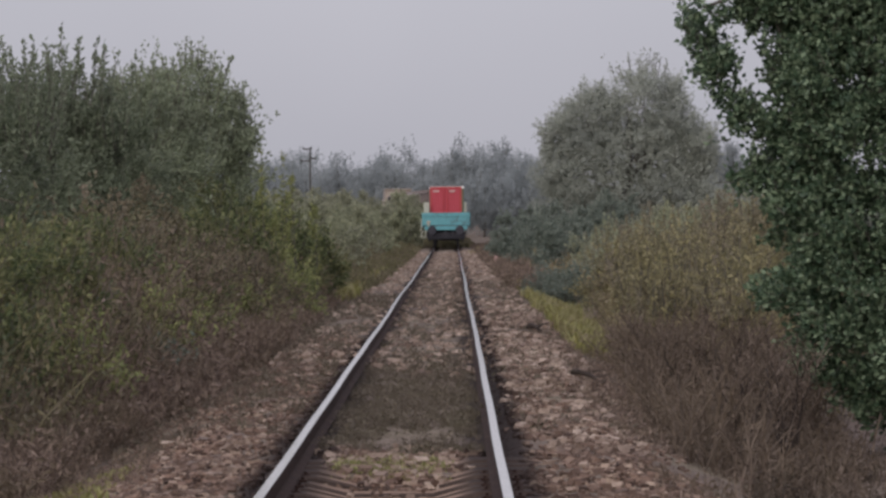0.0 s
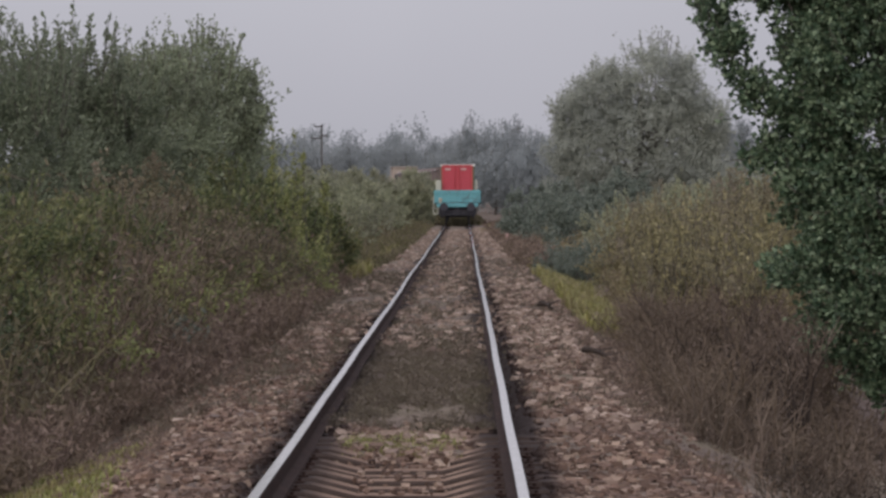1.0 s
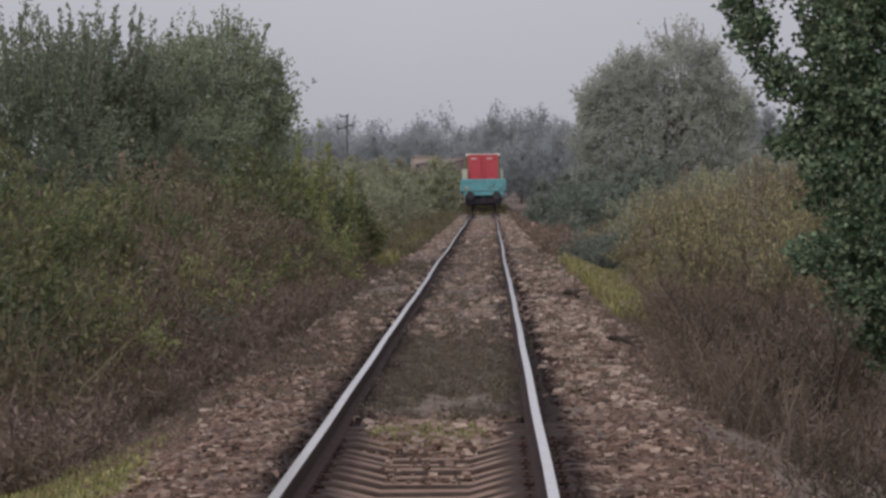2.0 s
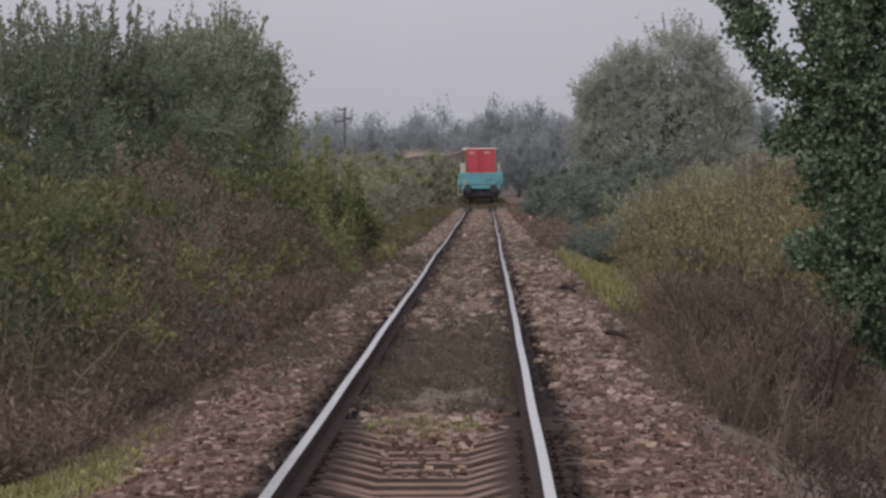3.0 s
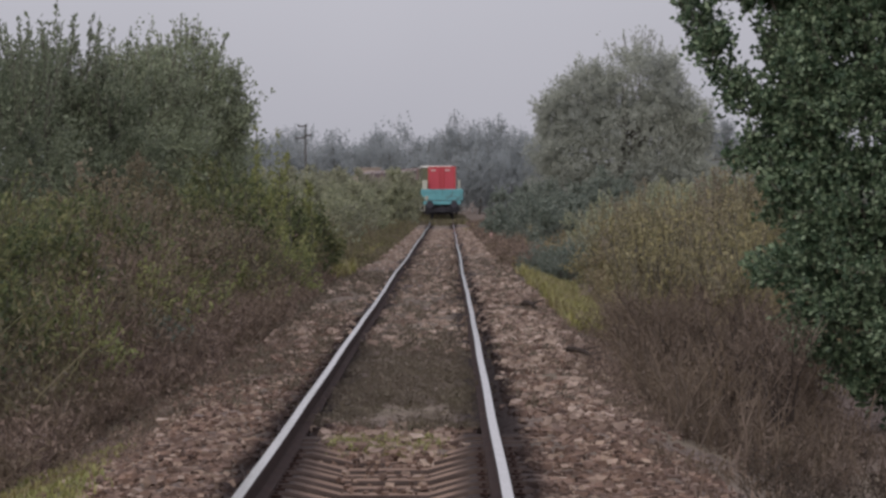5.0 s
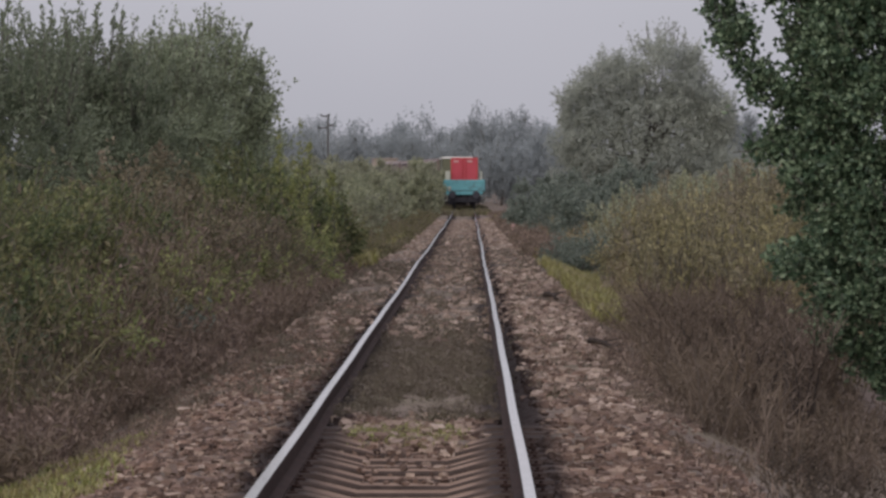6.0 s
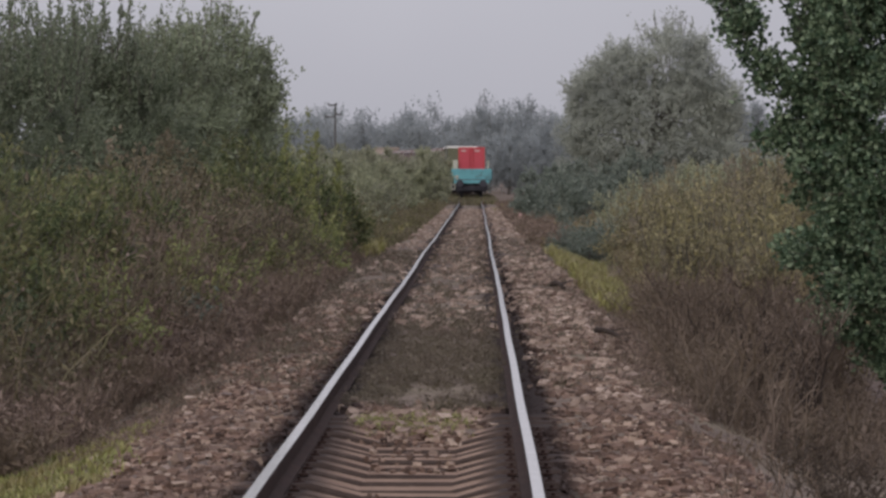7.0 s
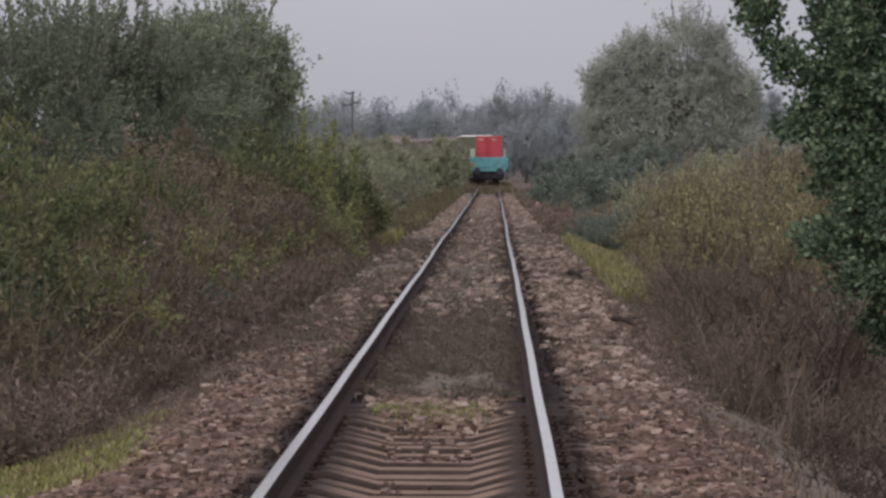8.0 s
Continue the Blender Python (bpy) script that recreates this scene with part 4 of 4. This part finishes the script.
def dead_shrub(x, y, w, h):
    """A leafless bush: many bare stems from one foot, with thin twigs and a few withered leaves."""
    t = new("dead_shrub")
    t.location = (x, y, float(ground_z(x, y)) - 0.03)
    tagged(t, "leafless grey brown bush with dark bare stems", "shrub", "bare bushes")
    n, q = 9, np.linspace(0, 1, 6)[:, None]
    twigs, feet = [], []
    for i in range(n):
        a, lean = rng.uniform(0, 6.28), rng.uniform(0.15, 0.6)
        tip = np.array([math.cos(a) * w * lean, math.sin(a) * w * lean, h * rng.uniform(0.65, 1.05)])
        p = q * tip + np.concatenate([0 * q, 0 * q, np.sin(q * np.pi) * 0.12 * h], 1) + rng.normal(0, 0.03, (6, 3)) * q
        raw("stem", *tubes([p], [np.linspace(0.018, 0.004, 6)], 5), [M_STEM], t, smooth=True)
        for k in range(15):
            f = rng.uniform(0.2, 1.0)
            o = np.array([np.interp(f, q[:, 0], p[:, c]) for c in range(3)])
            d = unit((units(1) * 0.8 + [[0, 0, 0.9]]))[0] * rng.uniform(0.15, 0.42) * h * (1.1 - 0.5 * f)
            twigs.append(np.stack([o, o + d * 0.5 + rng.normal(0, 0.015, 3), o + d]))
            feet.append(o + d * rng.uniform(0.3, 1.0))
    tv = tubes(twigs, np.tile([0.006, 0.0045, 0.002], (len(twigs), 1)), 3)
    at = np.repeat(np.array(feet), 3, 0) + rng.normal(0, 0.05, (3 * len(feet), 3))
    lv = leaf_quads(at, unit(units(len(at)) + [[0, 0, 0.3]]), rng.uniform(0.02, 0.05, len(at)), 0.018)
    tagged(raw("brushwood", *joined([tv, lv]), [F_GREYDRY], t), kind="stuff")


for x, y, w, h in ((2.95, 35.6, 0.9, 0.95), (3.5, 36.5, 1.0, 1.15), (3.15, 38.5, 1.0, 1.15), (3.7, 39.5, 1.1, 1.2), (2.85, 41.5, 0.9, 1.05), (3.4, 43, 1.1, 1.2), (2.8, 45.5, 0.9, 1.0), (3.6, 47, 1.1, 1.2), (3.0, 50, 1.0, 1.05), (3.8, 53, 1.1, 1.2)):
    dead_shrub(x, y, w, h)

# slender leafy shoots standing out of the bushes
for x, y, h in ((-3.6, 84, 3.6), (-3.15, 84.5, 3.6), (-2.98, 84.2, 3.45), (-3.3, 83.5, 2.9), (-2.55, 86, 2.5)):
    plant("sapling", "sapling", "slender yellow green sapling above the bushes", x, y, [(0, 0, h * 0.6, 0.06, 0.06, h * 0.42)], F_SHOOT, 60, 6, 0.09, 0.16, 2, 0.02, "saplings", ragged=0.2, droop=-0.4, gather=0.0)

# tall willows behind the shrubs
plant("willow_tree", "tree", "dense grey green willow with a rounded crown", -5.95, 96, [(0.1, 0, 4.15, 1.35, 1.5, 2.15), (-0.9, 0, 3.5, 1.2, 1.5, 1.9), (0.75, -0.2, 3.3, 1.0, 1.2, 1.65), (-1.9, 0, 3.2, 1.1, 1.4, 1.7)], F_WILLOW, 4200, 9, 0.105, 0.42, 26, 0.11, shoots=150, shoot_len=0.8, shoot_fat=0.45, ragged=0.25)
plant("willow_tree", "tree", "willow thicket with upright spiky shoots", -6.4, 68, [(0, 0, 3.25, 1.25, 1.2, 1.3), (-1.1, 0.2, 3.1, 1.1, 1.2, 1.3), (1.0, 0, 2.9, 0.9, 1.1, 1.3)], F_THICKET, 2900, 9, 0.085, 0.34, 22, 0.09, shoots=115, shoot_len=1.35, shoot_fat=0.6, shoot_top=0.75, ragged=0.25)
plant("willow_tree", "tree", "willow thicket with upright spiky shoots", -6.9, 60, [(0, 0, 3.0, 1.1, 1.2, 1.25), (-0.9, 0.2, 2.85, 1.0, 1.2, 1.2), (0.9, 0, 2.75, 0.85, 1.1, 1.2)], F_THICKET, 2600, 9, 0.08, 0.32, 20, 0.08, shoots=85, shoot_len=1.3, shoot_fat=0.6, shoot_top=0.75, ragged=0.25)
plant("willow_tree", "tree", "young willow among the shrubs", -6.15, 84, [(0, 0, 3.8, 1.3, 1.5, 1.6), (-1.3, 0, 3.4, 1.3, 1.4, 1.5)], F_WILLOW, 2900, 9, 0.095, 0.4, 20, 0.10, shoots=80, shoot_len=0.9, shoot_fat=0.5, ragged=0.25)

plant("willow_tree", "tree", "tall willow standing behind the thicket", -7.0, 103, [(0, 0, 3.9, 1.5, 1.4, 1.9), (1.0, 0, 3.2, 1.2, 1.3, 1.6), (-1.6, 0, 3.6, 1.3, 1.4, 1.8)], F_WILLOW, 2600, 9, 0.11, 0.42, 20, 0.11, shoots=80, shoot_len=0.9, ragged=0.28)

# the dark poplar close by on the right
# the poplar's crown: its body from top to bottom, the masses between, the long bough that arches out, a low side branch
POPLAR_BODY = [
    (0.2, 0, 5.5, 1.7, 1.4, 0.7), (-1.25, 0, 5.0, 0.7, 0.5, 0.28), (-0.5, 0.1, 4.4, 1.0, 0.9, 0.36), (-0.6, 0, 3.72, 1.02, 1.0, 0.5),
    (-0.5, 0, 3.05, 1.06, 1.1, 0.55), (-0.4, -0.1, 2.35, 1.1, 1.2, 0.5), (-0.5, -0.2, 1.65, 1.2, 1.2, 0.45), (-0.3, -0.2, 1.1, 1.1, 1.1, 0.45),
    (0.2, -0.2, 0.6, 1.05, 1.1, 0.42), (1.2, 0.2, 3.0, 1.1, 1.4, 2.5), (0.9, -0.4, 0.4, 1.0, 1.0, 0.42),
]
POPLAR_FILL = [
    (-1.25, 0, 3.15, 0.36, 0.5, 0.28), (-1.2, 0, 2.6, 0.34, 0.5, 0.24),
    (-1.25, 0.1, 3.9, 0.3, 0.45, 0.3), (-1.05, 0.1, 4.35, 0.4, 0.5, 0.3), (-0.6, 0.1, 4.75, 0.9, 0.8, 0.3), (0.5, 0, 4.4, 1.0, 1.0, 0.7),
]
POPLAR_BOUGH = [
    (-1.9, 0, 4.46, 0.34, 0.3, 0.11), (-1.4, 0, 4.5, 0.3, 0.35, 0.13), (-2.38, 0, 4.55, 0.13, 0.24, 0.15), (-2.33, 0, 4.28, 0.14, 0.24, 0.15),
    (-2.24, 0, 4.02, 0.14, 0.24, 0.14), (-2.13, 0, 3.80, 0.14, 0.24, 0.13), (-1.98, 0, 3.60, 0.15, 0.24, 0.12), (-1.82, 0, 3.47, 0.15, 0.24, 0.12), (-1.64, 0, 3.33, 0.15, 0.24, 0.13),
]
POPLAR_SIDE = [
    (-2.0, 0, 2.78, 0.18, 0.2, 0.05), (-1.65, 0, 2.82, 0.22, 0.2, 0.08),
]
poplar = plant("poplar_tree", "tree", "dark leafy poplar leaning over the bank", 5.3, 40.5, POPLAR_BODY + POPLAR_FILL + POPLAR_BOUGH + POPLAR_SIDE, F_POPLAR, 17000, 11, 0.066, 0.24, 30, 0.10, limbs_in=11, ragged=0.2, hollow=0.4, slim=0.72, spread=0.10, gather=0.66, even=0.64)
BOUGH = np.array([(-0.2, 0, 3.6), (-1.0, 0, 4.4), (-1.85, 0, 4.7), (-2.3, 0, 4.55), (-2.3, 0, 4.2), (-2.1, 0, 3.8), (-1.8, 0, 3.5)])
raw("limb", *tubes([BOUGH], [np.linspace(0.03, 0.006, 7)], 5), [M_BARK], poplar, smooth=True)
SIDE_BRANCH = np.array([(-0.3, 0, 2.4), (-1.0, 0, 2.75), (-1.7, 0, 2.82), (-2.2, 0, 2.76)])
raw("limb", *tubes([SIDE_BRANCH], [np.linspace(0.025, 0.005, 4)], 5), [M_BARK], poplar, smooth=True)

# the big round tree and its neighbours beyond, greyed in leaf colour for haze
HAZED_TREE = [
    (0, 0, 5.0, 5.3, 4.2, 3.8), (0.9, 0, 9.3, 3.0, 3.0, 2.3), (-2.0, -0.5, 8.6, 2.4, 2.6, 2.0), (-3.8, 0, 7.7, 1.4, 2.4, 1.6), (-3.4, -1, 5.4, 2.3, 2.6, 1.9),
    (3.0, 0, 8.3, 2.0, 2.6, 1.9), (4.3, 0, 6.7, 1.5, 2.4, 2.0), (4.3, -0.8, 4.2, 1.8, 2.6, 2.1), (1.0, -2.4, 6.4, 2.2, 2.0, 1.6), (-1.2, -2.6, 4.0, 2.4, 2.0, 1.6), (2.4, -2.4, 2.8, 2.6, 2.0, 1.8), (-4.0, -1, 2.8, 2.0, 2.4, 2.0),
]
for k in range(34):
    lobe = HAZED_TREE[k % 8]
    d_ = units(1)[0] - np.array([0, 0.5, -0.25])
    d_ = d_ / np.linalg.norm(d_)
    HAZED_TREE.append((lobe[0] + d_[0] * lobe[3] * 0.85, lobe[1] + d_[1] * lobe[4] * 0.85, max(1.2, lobe[2] + d_[2] * lobe[5] * 0.85), 0.95, 0.95, 0.75))
plant("hazed_tree", "tree", "large round tree beyond the bend, leaves greyed for haze", 11.8, 262, HAZED_TREE, F_HAZEDTREE, 10500, 12, 0.17, 0.8, 40, 0.35, limbs_in=12, ragged=0.12, hollow=0.55, shoots=30, shoot_len=0.7, spread=0.38, gather=0.5, even=0.7)
plant("bare_tree", "tree", "half bare tree with thin upper twigs", 14.4, 285, [(-0.3, 0, 11.7, 2.4, 2.2, 1.9)], F_HAZEDTREE, 120, 4, 0.2, 1.1, 40, 0.16, ragged=0.3, hollow=0.5, shoots=16, shoot_len=1.2)


def far_tree(x, y, w, h, n=420, leaf=0.7, name="distant_tree", label="distant tree with haze put into its leaf colour", mat=F_HAZEDFAR, **kw):
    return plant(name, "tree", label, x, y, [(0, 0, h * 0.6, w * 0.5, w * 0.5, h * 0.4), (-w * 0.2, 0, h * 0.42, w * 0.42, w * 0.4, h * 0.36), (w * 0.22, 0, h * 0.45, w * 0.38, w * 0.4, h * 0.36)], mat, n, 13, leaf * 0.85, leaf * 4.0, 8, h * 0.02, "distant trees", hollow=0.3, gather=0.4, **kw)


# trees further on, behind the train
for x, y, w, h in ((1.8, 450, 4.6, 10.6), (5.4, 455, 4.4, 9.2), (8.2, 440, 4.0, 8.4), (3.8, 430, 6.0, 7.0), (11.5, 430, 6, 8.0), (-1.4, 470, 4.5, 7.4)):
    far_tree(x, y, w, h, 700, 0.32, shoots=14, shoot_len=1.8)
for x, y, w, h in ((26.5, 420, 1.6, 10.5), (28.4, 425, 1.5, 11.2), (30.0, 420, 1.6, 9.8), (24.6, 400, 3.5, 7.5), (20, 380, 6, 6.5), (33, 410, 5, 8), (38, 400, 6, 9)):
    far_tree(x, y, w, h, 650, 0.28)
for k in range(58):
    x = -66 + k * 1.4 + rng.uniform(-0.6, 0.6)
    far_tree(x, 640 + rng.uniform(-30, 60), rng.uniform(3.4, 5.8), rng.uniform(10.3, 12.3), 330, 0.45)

# dark bushes to the right, along the line
for x, y, w, h, lf in ((3.35, 104, 1.0, 1.15, 0.06), (3.9, 107, 1.1, 1.05, 0.06), (2.95, 112, 0.9, 0.8, 0.06)):
    shrub(x, y, w, h, F_HAZED_DARKBUSH, lf, 1.4, "small dark green bush at the bank's foot", hollow=0.4)
for x, y, w, h in ((3.9, 165, 1.9, 2.5), (5.2, 172, 2.2, 2.7), (3.2, 180, 1.7, 2.1), (4.6, 150, 2.0, 1.9), (6.6, 160, 2.4, 2.4), (3.6, 215, 2.0, 3.0), (5.4, 225, 2.6, 3.3), (7.5, 215, 3, 3.4), (9.5, 225, 3.6, 3.8)):
    shrub(x, y, w, h, F_HAZED_DARKBUSH, 0.12, 0.4, "dark dull green bush beside the line", hollow=0.5)


# ---- small things ----
def utility_pole():
    p = new("utility_pole")
    tagged(p, "tall grey pole with short crossarms far off", "utility pole")
    x, y = -17.4, 500.0
    p.location = (x, y, float(ground_z(x, y)) - 0.3)
    part("post", cylinder(0.15, 11.2, pose(0, 0, 5.6), 12, 0.1), M_POLE, p)
    for z, x0, x1 in ((11.0, -0.9, 0.25), (9.5, -1.3, -0.05), (9.8, 0.05, 0.75)):
        arm = part("crossarm", box(x0, x1, -0.12, 0.12, z - 0.09, z + 0.09, 0.02), M_POLE, p)
        for xi in (x0 + 0.1, x1 - 0.1):
            part("insulator", cylinder(0.07, 0.22, pose(xi, 0, z + 0.18), 10, 0.05), M_POLE, arm)


utility_pole()


def marker_post():
    p = new("marker_post")
    tagged(p, "short white stone marker post beside the ballast", "marker post")
    p.location = (2.25, 170, float(ground_z(2.25, 170)))
    part("post", box(-0.07, 0.07, -0.07, 0.07, -0.1, 0.45, 0.02), M_PLATE, p)
    part("cap", box(-0.08, 0.08, -0.08, 0.08, 0.45, 0.52, 0.03), M_PLATE, p)


marker_post()


def dead_branch(x, y, length, r, turn, tilt):
    b = new("dead_branch")
    tagged(b, "dark dead branch lying on the ballast", "branch")
    b.matrix_basis = pose(x, y, float(ground_z(x, y)) + r + 0.03, 0, tilt, turn)
    q = np.linspace(0, 1, 7)
    main = np.stack([(q - 0.5) * length, 0.03 * np.sin(q * 5), 0.02 * np.sin(q * 4) + 0.01], 1)
    raw("stem", *tubes([main], [np.linspace(r, r * 0.5, 7)], 7), [M_STEM], b, smooth=True)
    tw = [np.stack([main[i], main[i] + [0.1, s * 0.09, 0.05], main[i] + [0.2, s * 0.12, 0.1]]) for i, s in ((2, 1), (4, -1))]
    raw("twig", *tubes(tw, [[r * 0.4, r * 0.3, r * 0.1]] * 2, 5), [M_STEM], b)


dead_branch(2.02, 47.2, 0.42, 0.04, -12, 16)
dead_branch(1.77, 65.6, 0.3, 0.055, -40, 12)


def ballast():
    """Loose broken stone over the bed and its shoulders."""
    iv = np.array([(x, y, z) for x in (-0.75, 0.75) for y in (-0.75, 0.75) for z in (-0.75, 0.75)])
    itri = np.array([(0, 1, 3), (0, 3, 2), (4, 6, 7), (4, 7, 5), (0, 4, 5), (0, 5, 1), (2, 3, 7), (2, 7, 6), (0, 2, 6), (0, 6, 4), (1, 5, 7), (1, 7, 3)])

    def scatter(name, label, n, where, lo, hi, sink=0.25, lift=0.0, material=None):
        x, y = where(n)
        n = len(x)
        s = rng.uniform(lo, hi, n) * rng.choice([1.0, 1.0, 1.5], n)
        shape = iv[None] * (1 + rng.normal(0, 0.24, (n, 8, 3)))
        shape = shape * rng.uniform([0.8, 0.55, 0.45], [1.3, 0.95, 0.8], (n, 3))[:, None, :] * s[:, None, None] * 0.5
        a, t = rng.uniform(0, 6.28, n), rng.normal(0, 0.6, n)
        ca, sa, ct, st = np.cos(a), np.sin(a), np.cos(t), np.sin(t)
        px, py, pz = shape[..., 0], shape[..., 1], shape[..., 2]
        py, pz = py * ct[:, None] - pz * st[:, None], py * st[:, None] + pz * ct[:, None]
        px, py = px * ca[:, None] - py * sa[:, None], px * sa[:, None] + py * ca[:, None]
        z = ground_z(x, y) + s * 0.5 * (0.55 - sink) + lift
        v = np.stack([px + x[:, None], py + y[:, None], pz + z[:, None]], -1).reshape(-1, 3)
        f = (itri[None] + (np.arange(n) * 8)[:, None, None]).reshape(-1, 3)
        tagged(raw(name, v, f, [material or M_STONE]), label, "ballast", kind="stuff")

    scatter("ballast", "loose pinkish brown ballast stones down the shoulder", 15000, strip((-0.95, -0.95), (-2.7, -2.4), 20, 62, 0.45, 1.3), 0.022, 0.058)
    scatter("ballast", "loose pinkish brown ballast stones on the wide shoulder", 18000, strip((0.92, 0.92), (2.25, 2.4), 20, 80, 0.4, 1.3), 0.022, 0.06)
    scatter("ballast", "pale stones lying between the rails", 2600, strip((-0.62, -0.62), (0.62, 0.62), 28.0, 32.5, 0.35), 0.025, 0.07)
    scatter("ballast", "stones filling the gaps of the sleepers", 3600, strip((-0.64, -0.64), (0.64, 0.64), 18, 28.0), 0.03, 0.06)
    scatter("ballast", "pale grey broken stones on the wide shoulder", 2400, strip((0.98, 0.98), (2.3, 2.3), 31, 90, 0.2, 1.1), 0.04, 0.095, 0.15, 0.0, M_PALE_AND_HAZED_STONE)
    scatter("ballast", "pale grey broken stones between the rails", 330, strip((-0.6, -0.6), (0.6, 0.6), 28.3, 33, 0.25), 0.03, 0.08, 0.15, 0.01, M_PALE_AND_HAZED_STONE)
    scatter("ballast", "pale grey broken stones down the shoulder", 600, strip((-1.0, -1.0), (-2.6, -2.3), 24, 60, 0.2), 0.03, 0.08, 0.15, 0.0, M_PALE_AND_HAZED_STONE)
    scatter("ballast", "pale grey stones between the rails further on", 700, strip((-0.6, -0.6), (0.6, 0.6), 46, 130, -0.02), 0.05, 0.12, 0.3, 0.0, M_PALE_AND_HAZED_STONE)
    scatter("ballast", "stray stones lying on the sleepers", 130, strip((-0.3, -0.3), (0.3, 0.3), 21.5, 28.6, 0.1, 0.7), 0.02, 0.05, 0.2, 0.105)
    scatter("ballast", "ballast stones along the near track", 2500, strip((-2.4, -2.4), (2.4, 2.4), -12, 20), 0.03, 0.07)
    # The far ballast's haze is painted here by using pale stone.
    scatter("ballast", "coarse stones down the line, paled by painted haze", 8000, strip((-2.3, -2.2), (2.3, 2.3), 50, 240, 0.25, 1.2), 0.05, 0.12, 0.35, 0.0, M_PALE_AND_HAZED_STONE)


ballast()


def motions():
    speed, start = 7.0, 251.0
    for ob, ahead, axles in TRAIN:
        rows = []
        for k in range(17):
            t = k * 0.5
            x, y, z, h = track_at(start + ahead + speed * t)
            rows.append((t, pose(x, y, z, 0, 0, h)))
        walk(ob, rows)
        for a in axles:
            y = a.location.y
            walk(a, [(k * 0.1, pose(0, y, 0.46) @ pose(0, 0, 0, -math.degrees(speed * k * 0.1 / 0.46))) for k in range(81)])


motions()
